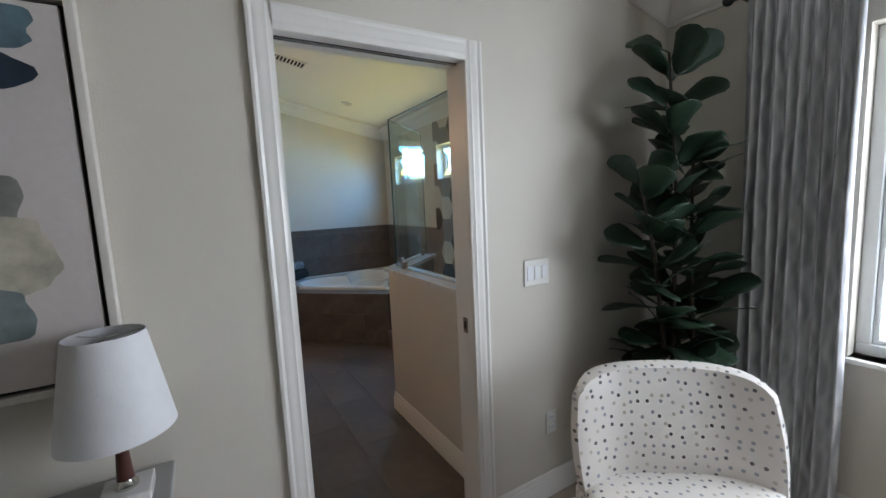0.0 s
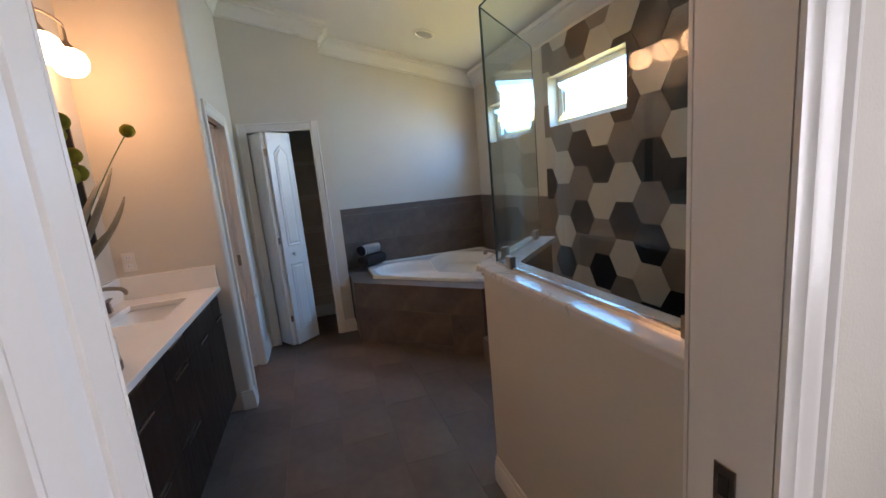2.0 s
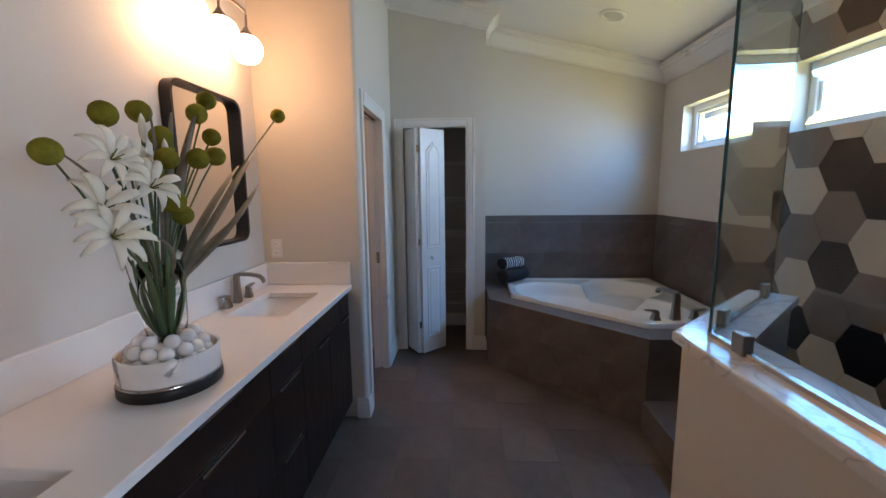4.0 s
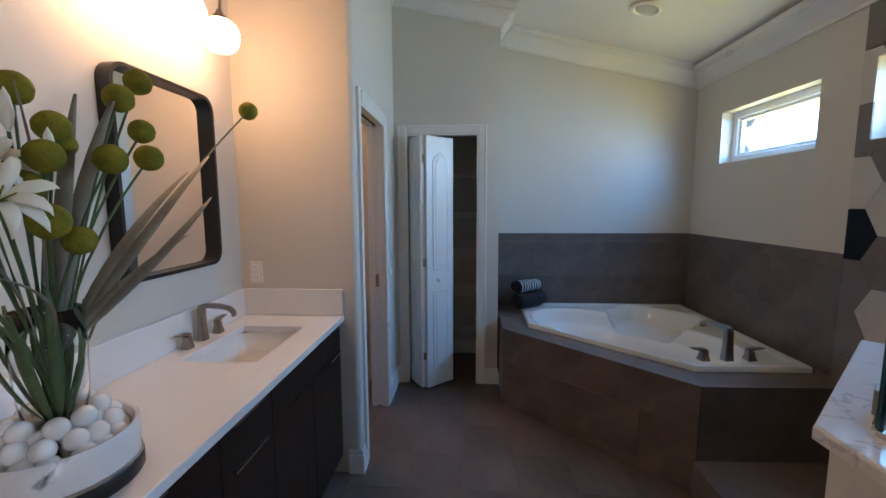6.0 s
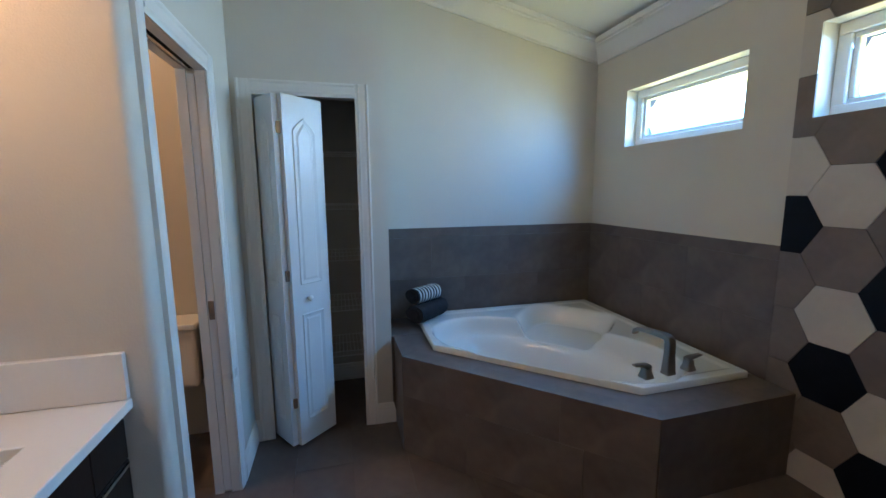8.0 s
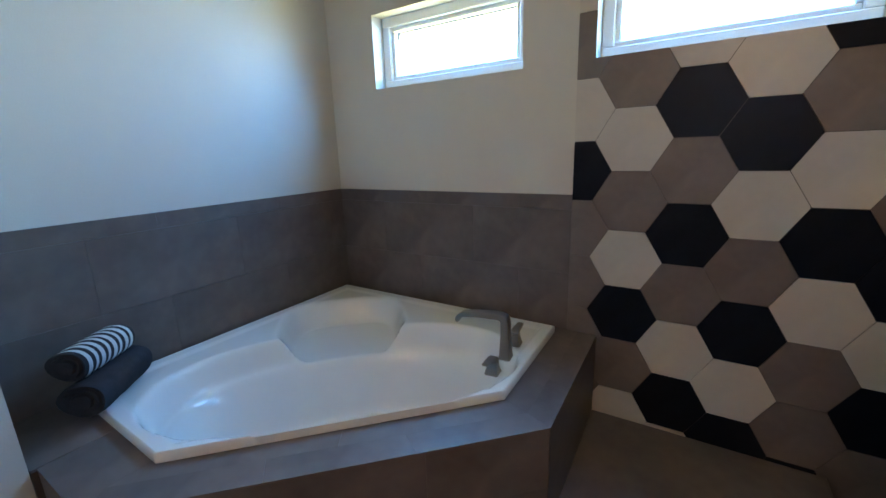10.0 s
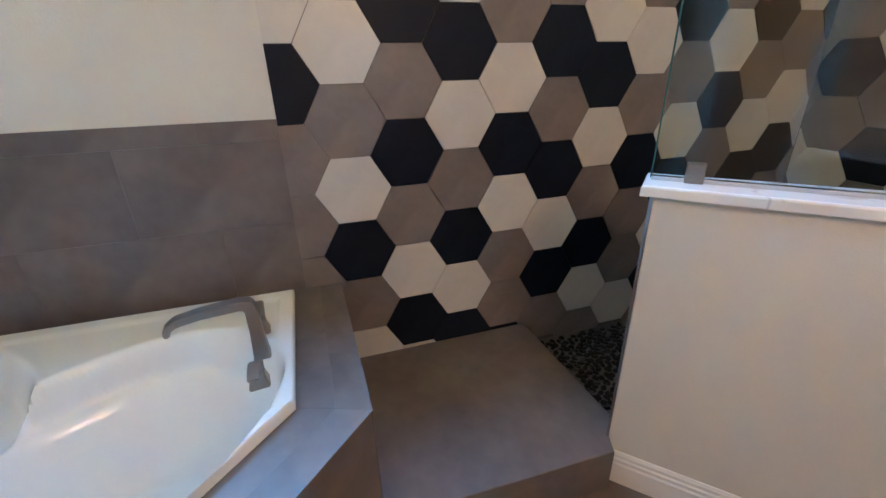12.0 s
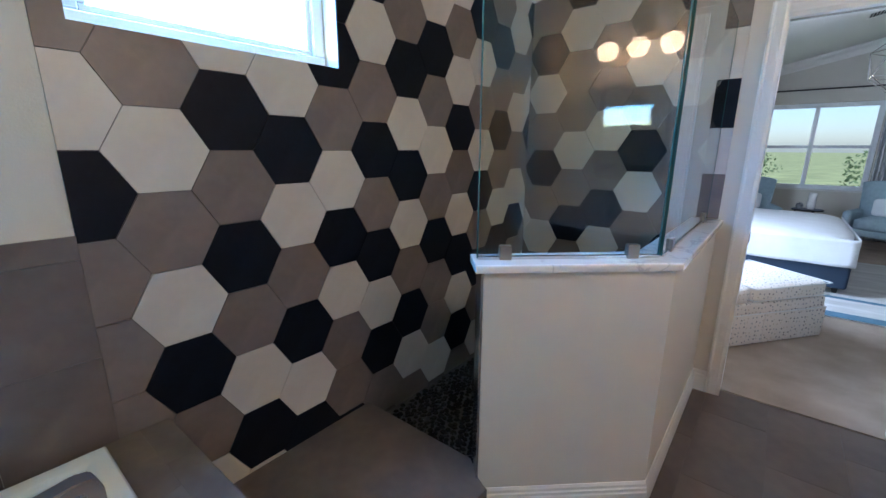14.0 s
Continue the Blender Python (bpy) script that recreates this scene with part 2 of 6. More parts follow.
# ---- mesh helpers ----
ORIGIN = {}


def link_mesh(name, bm, material, origin, smooth=False):
    bmesh.ops.translate(bm, verts=bm.verts, vec=-Vector(origin))
    me = bpy.data.meshes.new(name)
    bmesh.ops.recalc_face_normals(bm, faces=bm.faces)
    if smooth:
        for f in bm.faces:
            f.smooth = True
    bm.to_mesh(me)
    bm.free()
    for m in material if isinstance(material, (list, tuple)) else [material]:
        me.materials.append(m)
    return new(name, me)


def structure(name, bm, material, label="", category="", smooth=False):
    ob = link_mesh(name, bm, material, (0, 0, 0), smooth)
    ORIGIN[ob.name] = Vector((0, 0, 0))
    return tagged(ob, label, category, kind="structure")


def thing(name, base, label, category, group="", kind=""):
    ob = new(name)
    ob.empty_display_size = 0.05
    ob.location = base
    ORIGIN[ob.name] = Vector(base)
    return tagged(ob, label, category, group, kind)


def solid(name, bm, material, base, label, category, group="", kind="", smooth=False):
    """A thing that is one mesh."""
    ob = link_mesh(name, bm, material, base, smooth)
    ob.location = base
    ORIGIN[ob.name] = Vector(base)
    return tagged(ob, label, category, group, kind)


def part(name, bm, material, parent, label="", smooth=False, kind=""):
    o = ORIGIN[parent.name]
    ob = link_mesh(name, bm, material, o, smooth)
    ob.parent = parent
    ORIGIN[ob.name] = o
    return tagged(ob, label, kind=kind)


def auto_smooth(ob, deg=40):
    me = ob.data
    me.polygons.foreach_set("use_smooth", [True] * len(me.polygons))
    me.set_sharp_from_angle(angle=radians(deg))
    return ob


def B():
    return bmesh.new()


def box(bm, x0, x1, y0, y1, z0, z1, bevel=0.0, seg=2, rz=0.0, at=None):
    g = bmesh.ops.create_cube(bm, size=1.0)
    vs = g["verts"]
    for v in vs:
        v.co = Vector((x0 + (v.co.x + 0.5) * (x1 - x0), y0 + (v.co.y + 0.5) * (y1 - y0), z0 + (v.co.z + 0.5) * (z1 - z0)))
    if bevel:
        es = {e for v in vs for e in v.link_edges}
        out = bmesh.ops.bevel(bm, geom=list(es), offset=bevel, segments=seg, affect="EDGES", profile=0.5)
        vs = list({v for f in out["faces"] for v in f.verts} | {v for v in vs if v.is_valid})
    if rz:
        c = Vector(at) if at else Vector(((x0 + x1) / 2, (y0 + y1) / 2, 0))
        bmesh.ops.rotate(bm, verts=vs, cent=c, matrix=Matrix.Rotation(rz, 3, "Z"))
    return bm


def prism(bm, pts, z0, z1, bevel=0.0):
    """An upright prism over the outline pts."""
    lo = [bm.verts.new((x, y, z0)) for x, y in pts]
    hi = [bm.verts.new((x, y, z1)) for x, y in pts]
    n = len(pts)
    bm.faces.new(lo[::-1])
    top = bm.faces.new(hi)
    for i in range(n):
        bm.faces.new((lo[i], lo[(i + 1) % n], hi[(i + 1) % n], hi[i]))
    if bevel:
        bmesh.ops.bevel(bm, geom=list(top.edges), offset=bevel, segments=2, affect="EDGES", profile=0.5)
    return bm


def slab(bm, quad, depth):
    """Any flat outline in space, thickened along depth."""
    a = [bm.verts.new(p) for p in quad]
    b = [bm.verts.new(Vector(p) + Vector(depth)) for p in quad]
    n = len(a)
    bm.faces.new(a)
    bm.faces.new(b[::-1])
    for i in range(n):
        bm.faces.new((a[i], b[i], b[(i + 1) % n], a[(i + 1) % n]))
    return bm


def lathe(bm, prof, c, seg=32, m=None):
    """Turned shape: prof is (radius, height) from the foot up."""
    rings = []
    for r, z in prof:
        ring = []
        for i in range(seg):
            a = 2 * math.pi * i / seg
            p = Vector((r * math.cos(a), r * math.sin(a), z))
            ring.append(bm.verts.new((m @ p if m else p) + Vector(c)))
        rings.append(ring)
    for a, b in zip(rings, rings[1:]):
        for i in range(seg):
            bm.faces.new((a[i], a[(i + 1) % seg], b[(i + 1) % seg], b[i]))
    if prof[0][0] > 1e-4:
        bm.faces.new(rings[0][::-1])
    if prof[-1][0] > 1e-4:
        bm.faces.new(rings[-1])
    return bm


def tube(bm, pts, radius, seg=10, caps=True):
    """A round bar along pts; radius may be a list."""
    pts = [Vector(p) for p in pts]
    rs = radius if isinstance(radius, (list, tuple)) else [radius] * len(pts)
    rings = []
    up = Vector((0, 0, 1))
    for i, p in enumerate(pts):
        d = (pts[min(i + 1, len(pts) - 1)] - pts[max(i - 1, 0)]).normalized()
        u = up if abs(d.dot(up)) < 0.95 else Vector((1, 0, 0))
        a = d.cross(u).normalized()
        b = a.cross(d)
        rings.append([bm.verts.new(p + rs[i] * (math.cos(2 * math.pi * k / seg) * a + math.sin(2 * math.pi * k / seg) * b)) for k in range(seg)])
    for a, b in zip(rings, rings[1:]):
        for i in range(seg):
            bm.faces.new((a[i], a[(i + 1) % seg], b[(i + 1) % seg], b[i]))
    if caps:
        bm.faces.new(rings[0][::-1])
        bm.faces.new(rings[-1])
    return bm


def ball(bm, c, r, u=16, v=10, squash=1.0):
    bmesh.ops.create_uvsphere(bm, u_segments=u, v_segments=v, radius=r, matrix=Matrix.Translation(c) @ Matrix.Diagonal((1, 1, squash, 1)))
    return bm


def arc(a, b, c, n=8):
    """A quadratic bend from a by b to c."""
    a, b, c = Vector(a), Vector(b), Vector(c)
    return [(1 - t) ** 2 * a + 2 * t * (1 - t) * b + t * t * c for t in [i / n for i in range(n + 1)]]


def clip(poly, axis, limit, keep_less):
    """Cut a flat outline at a line."""
    out = []
    for i, p in enumerate(poly):
        q = poly[(i + 1) % len(poly)]
        ip = (p[axis] <= limit) == keep_less
        iq = (q[axis] <= limit) == keep_less
        if ip:
            out.append(p)
        if ip != iq:
            t = (limit - p[axis]) / (q[axis] - p[axis])
            out.append((p[0] + t * (q[0] - p[0]), p[1] + t * (q[1] - p[1])))
    return out


def clip_rect(poly, a0, a1, b0, b1):
    for axis, lim, less in ((0, a1, True), (0, a0, False), (1, b1, True), (1, b0, False)):
        if len(poly) < 3:
            return []
        poly = clip(poly, axis, lim, less)
    return poly if len(poly) >= 3 else []


def area2(poly):
    return abs(sum(p[0] * q[1] - q[0] * p[1] for p, q in zip(poly, poly[1:] + poly[:1]))) / 2


def wall_with_holes(bm, axis, a0, a1, t0, t1, z0, z1, holes):
    """A wall between a0 and a1 along x or y (the other axis t0 to t1) with holes (b0, b1, zlo, zhi); grid of boxes without seams."""
    cuts = sorted({a0, a1, *[h[0] for h in holes], *[h[1] for h in holes]})
    for c0, c1 in zip(cuts, cuts[1:]):
        mid = (c0 + c1) / 2
        spans, z = [], z0
        for h in sorted([h for h in holes if h[0] < mid < h[1]], key=lambda h: h[2]):
            if h[2] > z:
                spans.append((z, h[2]))
            z = h[3]
        if z1 > z:
            spans.append((z, z1))
        for s0, s1 in spans:
            if axis == "x":
                box(bm, c0, c1, t0, t1, s0, s1)
            else:
                box(bm, t0, t1, c0, c1, s0, s1)
    bmesh.ops.remove_doubles(bm, verts=bm.verts, dist=1e-5)
    return bm

# ---- structure ----
XE, XV, YN, YC, YD0, YD1, YV, XT = 2.25, -0.875, 6.185, 5.82, 2.02, 2.15, 4.65, -0.25
JX = 0.58
SLOPE, PLATE, BPLATE = 0.227, 2.575, 2.60
BX0, BY0 = -3.2, -4.7


def zc(x):
    return PLATE + SLOPE * (XE - x)


def zb(x):
    return BPLATE + SLOPE * (XE - x)


TOP = 4.2
WIN1, WIN2, WINB, WINF = (4.977, 5.84, 1.785, 2.16), (3.812, 4.662, 1.785, 2.165), (-0.35, 1.18, 0.78, 2.17), (-0.36, 1.26, 0.80, 2.24)

wall_east = structure("wall_east", wall_with_holes(B(), "y", BY0 - 0.15, YN + 0.2, XE, XE + 0.17, 0, TOP, [WIN1, WIN2, WINB]), M_WALL, "painted outside wall with three windows", "wall")
wall_north = structure("wall_north", box(B(), JX - 0.115, XE, YN, YN + 0.15, 0, TOP), M_WALL, "painted wall behind the corner tub", "wall")
structure("wall_closet", wall_with_holes(B(), "x", -0.35, JX - 0.115, YC, YC + 0.11, 0, TOP, [(-0.15, 0.412, 0, 2.03)]), M_WALL, "painted wall with the closet opening", "wall")
structure("wall_jut", box(B(), JX - 0.115, JX, YC, YN, 0, TOP), M_WALL, "painted wall end beside the tub", "wall")
structure("wall_closet_side", box(B(), JX - 0.115, JX, YN + 0.15, 6.7, 0, TOP), M_WALL, "closet side wall", "wall")
structure("wall_closet_back", box(B(), -0.5, JX - 0.115, 6.52, 6.66, 0, TOP), M_WALL, "closet back wall", "wall")
structure("wall_closet_left", box(B(), -0.50, -0.35, YC, 6.52, 0, TOP), M_WALL, "closet side wall", "wall")
bm = wall_with_holes(B(), "y", YV + 0.05, YC, XT - 0.12, XT, 0, TOP, [(4.785, 5.405, 0, 2.03)])
structure("wall_toilet_room", bm, M_WALL, "painted wall with the toilet room opening", "wall")


def bullnose_end():
    """The wall beside the vanity with its rounded corner."""
    r = 0.028
    pts = [(XV, YV), (XT - r, YV)]
    pts += [(XT - r + r * math.sin(a), YV + r - r * math.cos(a)) for a in [i * math.pi / 12 for i in range(1, 7)]]
    pts += [(XT, YV + 0.05), (XT - 0.12, YV + 0.05), (XT - 0.12, YV + 0.12), (XV, YV + 0.12)]
    bm = prism(B(), pts, 0, TOP)
    return bm


auto_smooth(structure("wall_vanity_end", bullnose_end(), M_WALL, "painted wall end with a rounded corner beside the vanity", "wall"), 50)
structure("wall_vanity", box(B(), XV - 0.14, XV, YD1, YV + 0.12, 0, TOP), M_WALL, "painted wall behind the vanity", "wall")
structure("wall_toilet_back", box(B(), -1.95, -1.80, YV + 0.12, 6.1, 0, TOP), M_WALL, "toilet room wall", "wall")
structure("wall_toilet_north", box(B(), -1.80, -0.50, 6.0, 6.1, 0, TOP), M_WALL, "toilet room wall", "wall")
structure("wall_toilet_south", box(B(), -1.80, XV - 0.14, YV, YV + 0.12, 0, TOP), M_WALL, "toilet room wall", "wall")
wall_south = structure("wall_south", wall_with_holes(B(), "x", BX0, XE, YD0, YD1, 0, TOP, [(0.115, 0.860, 0, 2.11)]), M_WALL, "painted wall between bedroom and bathroom with the doorway", "wall")
structure("wall_bedroom_west", box(B(), BX0 - 0.15, BX0, BY0, YD1, 0, TOP), M_WALL, "bedroom wall", "wall")
structure("wall_bedroom_far", wall_with_holes(B(), "x", BX0 - 0.15, XE, BY0 - 0.15, BY0, 0, TOP, [WINF]), M_WALL, "bedroom wall with a double window", "wall")

structure("floor_bathroom", box(B(), -1.8, XE, 2.075, 6.55, -0.12, -0.004), M_GROUT, "grout bed of the tiled bathroom floor", "floor")
floor_bath = bpy.data.objects["floor_bathroom"]
bm = box(B(), BX0, XE, BY0, 2.075, -0.12, 0.006)
structure("floor_bedroom", bm, M_CARPET, "short beige-brown carpet", "carpet")
bm = slab(B(), [(-1.95, 2.1, zc(-1.95)), (XE + 0.1, 2.1, zc(XE + 0.1)), (XE + 0.1, 6.66, zc(XE + 0.1)), (-1.95, 6.66, zc(-1.95))], (0, 0, 0.12))
structure("ceiling_bathroom", bm, M_CEIL, "sloping white textured ceiling", "ceiling")
bm = slab(B(), [(BX0, BY0, zb(BX0)), (XE + 0.1, BY0, zb(XE + 0.1)), (XE + 0.1, 2.06, zb(XE + 0.1)), (BX0, 2.06, zb(BX0))], (0, 0, 0.12))
structure("ceiling_bedroom", bm, M_CEIL, "sloping white bedroom ceiling", "ceiling")
# unseen flat slab, added above the ceilings to shut out the sky
structure("roof", slab(B(), [(BX0 - 0.3, BY0 - 0.4, 4.21), (XE + 0.45, BY0 - 0.4, 4.21), (XE + 0.45, 7.0, 4.21), (BX0 - 0.3, 7.0, 4.21)], (0, 0, 0.1)), M_GREYWOOD, "unseen flat roof slab added to keep sky light out", "roof")


# ---- trim ----
BASE_PROF = [(0, 0), (0.016, 0), (0.016, 0.085), (0.012, 0.092), (0.012, 0.104), (0.008, 0.110), (0.008, 0.122), (0.003, 0.133), (0, 0.133)]
CROWN_PROF = [(0, 0), (0.012, 0), (0.014, 0.018), (0.030, 0.034), (0.048, 0.066), (0.074, 0.094), (0.092, 0.100), (0.094, 0.112), (0.110, 0.116), (0.110, 0.150), (0, 0.150)]
CAS_PROF = [(0, 0), (0.020, 0), (0.022, 0.010), (0.0155, 0.020), (0.0182, 0.036), (0.0140, 0.046), (0.0160, 0.058), (0.0095, 0.067), (0.009, 0.078), (0, 0.078)]


def sweep(bm, prof, a, b, out, up, m0=0.0, m1=0.0):
    """A moulding from a to b: prof (away from the wall, up); m0, m1: mitre, metres of length per metre away."""
    a, b, out, up = Vector(a), Vector(b), Vector(out), Vector(up)
    d = (b - a).normalized()
    r0 = [bm.verts.new(a + out * o + up * u - d * m0 * o) for o, u in prof]
    r1 = [bm.verts.new(b + out * o + up * u + d * m1 * o) for o, u in prof]
    n = len(prof)
    for i in range(n):
        bm.faces.new((r0[i], r0[(i + 1) % n], r1[(i + 1) % n], r1[i]))
    bm.faces.new(r0[::-1])
    bm.faces.new(r1)
    return bm


def baseboard(a, b, out, m0=0.0, m1=0.0, z=0.0):
    ob = structure("baseboard", sweep(B(), BASE_PROF, (*a, z), (*b, z), (*out, 0), (0, 0, 1), m0, m1), M_TRIM, "white moulded baseboard", "baseboard")
    return auto_smooth(ob, 30)


def crown(a, b, out, zf, m0=0.0, m1=0.0):
    ob = structure("crown_moulding", sweep(B(), CROWN_PROF, (*a, zf(a[0]) - 0.15), (*b, zf(b[0]) - 0.15), (*out, 0), (0, 0, 1), m0, m1), M_TRIM, "white crown moulding under the ceiling", "moulding")
    return auto_smooth(ob, 30)


baseboard((0.475, YC), (JX, YC), (0, -1), 0, 1)
baseboard((XT, YC), (-0.213, YC), (0, -1), -1, 0)
baseboard((XT, 5.478), (XT, YC), (1, 0), 0, -1)
baseboard((XT, YV), (XT, 4.722), (1, 0), 1, 0)
baseboard((-0.32, YV), (XT, YV), (0, -1), 0, 1)
baseboard((-0.12, 6.52), (JX - 0.115, 6.52), (0, -1), 0, -1)
baseboard((JX - 0.115, 5.94), (JX - 0.115, 6.52), (-1, 0), 0, -1)
baseboard((0.93, YD1), (1.003, YD1), (0, 1), 0, -1)
baseboard((-0.34, YD1), (0.045, YD1), (0, 1), 0, 0)
baseboard((0.93, YD0), (XE, YD0), (0, -1), 0, -1)
baseboard((BX0, YD0), (0.045, YD0), (0, -1), -1, 0)
baseboard((XE, BY0), (XE, YD0), (-1, 0), 0, -1)
baseboard((BX0, BY0), (XE, BY0), (0, 1), 0, -1)
crown((JX, YN), (XE, YN), (0, -1), zc, -1, -1)
crown((XE, YD1), (XE, YN), (-1, 0), zc, 0, -1)
crown((JX, YC), (JX, YN), (1, 0), zc, 1, -1)
crown((XT, YC), (JX, YC), (0, -1), zc, -1, 1)
crown((XT, YV), (XT, YC), (1, 0), zc, 1, -1)
crown((XV, YV), (XT, YV), (0, -1), zc, -1, 1)
crown((XV, YD1), (XV, YV), (1, 0), zc, 0, -1)
crown((XV, YD1), (XE, YD1), (0, 1), zc, -1, -1)
crown((BX0, YD0), (XE, YD0), (0, -1), zb, 0, -1)
crown((XE, BY0), (XE, YD0), (-1, 0), zb, -1, -1)
crown((BX0, BY0), (XE, BY0), (0, 1), zb, 0, -1)


def casing(name, a0, a1, top, plane, axis, out, label, flip=False):
    """Moulded casing round an opening from a0 to a1 along axis, its inner edge at the opening; out: +1 or -1 away from the wall."""
    th = thing(name, (0, 0, 0), label, "door casing", kind="structure")
    w = 0.078

    def P(a, z):
        return (a, plane, z) if axis == "x" else (plane, a, z)
    o = (0, out, 0) if axis == "x" else (out, 0, 0)
    A = (1, 0, 0) if axis == "x" else (0, 1, 0)
    for nm, p, q, up, m0, m1 in (("casing_side", (a0 - w, 0), (a0 - w, top + w), A, 0, 0), ("casing_side", (a1 + w, 0), (a1 + w, top + w), tuple(-c for c in A), 0, 0), ("casing_head", (a0, top + w), (a1, top + w), (0, 0, -1), 0, 0)):
        ob = part(nm, sweep(B(), [(u * 0.75, v) for u, v in CAS_PROF], P(*p), P(*q), o, up), M_TRIM, th)
        auto_smooth(ob, 30)
    return th


casing("door_casing", 0.125, 0.85, 2.10, YD0, "x", -1, "white moulded casing round the bathroom doorway")
casing("door_casing", 0.125, 0.85, 2.10, YD1, "x", 1, "white moulded casing round the bathroom doorway")
casing("closet_casing", -0.143, 0.405, 2.02, YC, "x", -1, "white moulded casing round the closet")
casing("toilet_casing", 4.795, 5.395, 2.02, XT, "y", 1, "white moulded casing round the toilet room doorway")


def jambs(name, a0, a1, t0, t1, top, axis, label, split=None):
    """Flat lining of an opening; split: side (0 or 1) with a pocket gap."""
    th = thing(name, (0, 0, 0), label, "door jamb", kind="structure")
    k = 0.012

    def bx(u0, u1, v0, v1, z0, z1, m=M_TRIM, nm="jamb"):
        bm = box(B(), u0, u1, v0, v1, z0, z1) if axis == "x" else box(B(), v0, v1, u0, u1, z0, z1)
        return part(nm, bm, m, th)
    mid, gap = (t0 + t1) / 2, 0.0185
    for side, (u0, u1) in enumerate(((a0 - k, a0), (a1, a1 + k))):
        if split == side:
            bx(u0, u1, t0, mid - gap, 0, top)
            bx(u0, u1, mid + gap, t1, 0, top)
        else:
            bx(u0, u1, t0, t1, 0, top)
    bx(a0 - k, a1 + k, t0, mid - gap, top, top + k)
    bx(a0 - k, a1 + k, mid + gap, t1, top, top + k)
    bx(a0 - k, a1 + k, mid - gap, mid + gap, top + k * 0.5, top + k, M_DARK, "track")
    bx(a0 - k, a1 + k, mid - 0.006, mid + 0.006, top - 0.004, top + k * 0.5, M_STEEL, "rail")
    return th


jambs("door_jamb", 0.125, 0.85, YD0 + 0.002, YD1 - 0.002, 2.10, "x", "white pocket door lining with a track in the head", split=0)
jambs("toilet_jamb", 4.795, 5.395, XT - 0.118, XT - 0.002, 2.02, "y", "white split lining of the toilet room pocket door", split=1)
strike = thing("strike_plate", (0.85, 2.085, 0.98), "small bronze strike plate set in the white door jamb", "strike plate")
part("plate", box(B(), 0.847, 0.8495, 2.068, 2.102, 0.945, 1.015, 0.001, 1), M_NICKEL, strike)
part("slot", box(B(), 0.8455, 0.8468, 2.077, 2.093, 0.963, 0.997), M_DARK, strike)


def pocket_door():
    """Toilet room pocket door, slid almost wholly into the wall, its edge in sight."""
    th = thing("pocket_door", (XT - 0.06, 5.41, 0.01), "white pocket door pushed back into its wall", "door")
    part("door_leaf", box(B(), XT - 0.077, XT - 0.043, 5.398, 5.80, 0.012, 2.005, 0.002, 1), M_DOOR, th)
    lt = part("latch", box(B(), XT - 0.072, XT - 0.048, 5.3935, 5.3965, 0.90, 0.99, 0.001, 1), M_NICKEL, th, "dark bronze edge latch")
    return th


pocket_door()
th = thing("pocket_door", (0.1, 2.085, 0.01), "white pocket door pushed into the wall beside the doorway", "door")
part("door_leaf", box(B(), -0.63, 0.121, 2.068, 2.102, 0.012, 2.09, 0.002, 1), M_DOOR, th)


# ---- windows ----
def window(name, y0, y1, z0, z1, parts_=1, rail=False, x=XE, axis="y", plane=None):
    """White vinyl window set back in the wall with a painted reveal and stool."""
    th = thing(name, (0, 0, 0), "white vinyl window in a deep painted reveal, bright daylight outside", "window", kind="structure")

    def bx(u0, u1, d0, d1, za, zb_, nm, m=M_VINYL, bev=0.004):
        if axis == "y":
            bm = box(B(), x + d0, x + d1, u0, u1, za, zb_, bev, 1)
        else:
            bm = box(B(), u0, u1, x - d1, x - d0, za, zb_, bev, 1)
        return part(nm, bm, m, th)
    f = 0.05
    bx(y0, y1, 0.085, 0.15, z0, z0 + f, "window_frame")
    bx(y0, y1, 0.085, 0.15, z1 - f, z1, "window_frame")
    bx(y0, y0 + f, 0.085, 0.15, z0 + f, z1 - f, "window_frame")
    bx(y1 - f, y1, 0.085, 0.15, z0 + f, z1 - f, "window_frame")
    n = parts_
    w = (y1 - y0 - 2 * f) / n
    for i in range(n):
        a, b = y0 + f + i * w, y0 + f + (i + 1) * w
        if i:
            bx(a - 0.03, a + 0.03, 0.082, 0.15, z0 + f, z1 - f, "mullion")
        s = 0.022
        for c in ((a + s * (i > 0), b, z0 + f, z0 + f + s), (a, b, z1 - f - s, z1 - f), (a, a + s, z0 + f + s, z1 - f - s), (b - s, b, z0 + f + s, z1 - f - s)):
            bx(c[0], c[1], 0.1, 0.135, c[2], c[3], "sash")
        if rail:
            m = (z0 + z1) / 2
            bx(a, b, 0.095, 0.14, m - 0.025, m + 0.025, "meeting_rail")
        p = bx(a + s * 0.5, b - s * 0.5, 0.116, 0.12, z0 + f, z1 - f, "pane", M_PANE, 0)
        p.visible_shadow = False
    return th


window("window_1", *WIN1)
window("window_2", *WIN2)
window("window_3", *WINB, parts_=1, rail=True)
window("window_4", *WINF, parts_=2, rail=True, x=BY0, axis="x")
structure("window_sill", box(B(), XE - 0.03, XE + 0.085, WINB[0] - 0.03, WINB[1] + 0.03, WINB[2] - 0.022, WINB[2], 0.006), M_TRIM, "white window stool", "window sill")
structure("window_sill", box(B(), WINF[0] - 0.03, WINF[1] + 0.03, BY0 - 0.085, BY0 + 0.03, WINF[2] - 0.022, WINF[2], 0.006), M_TRIM, "white window stool", "window sill")

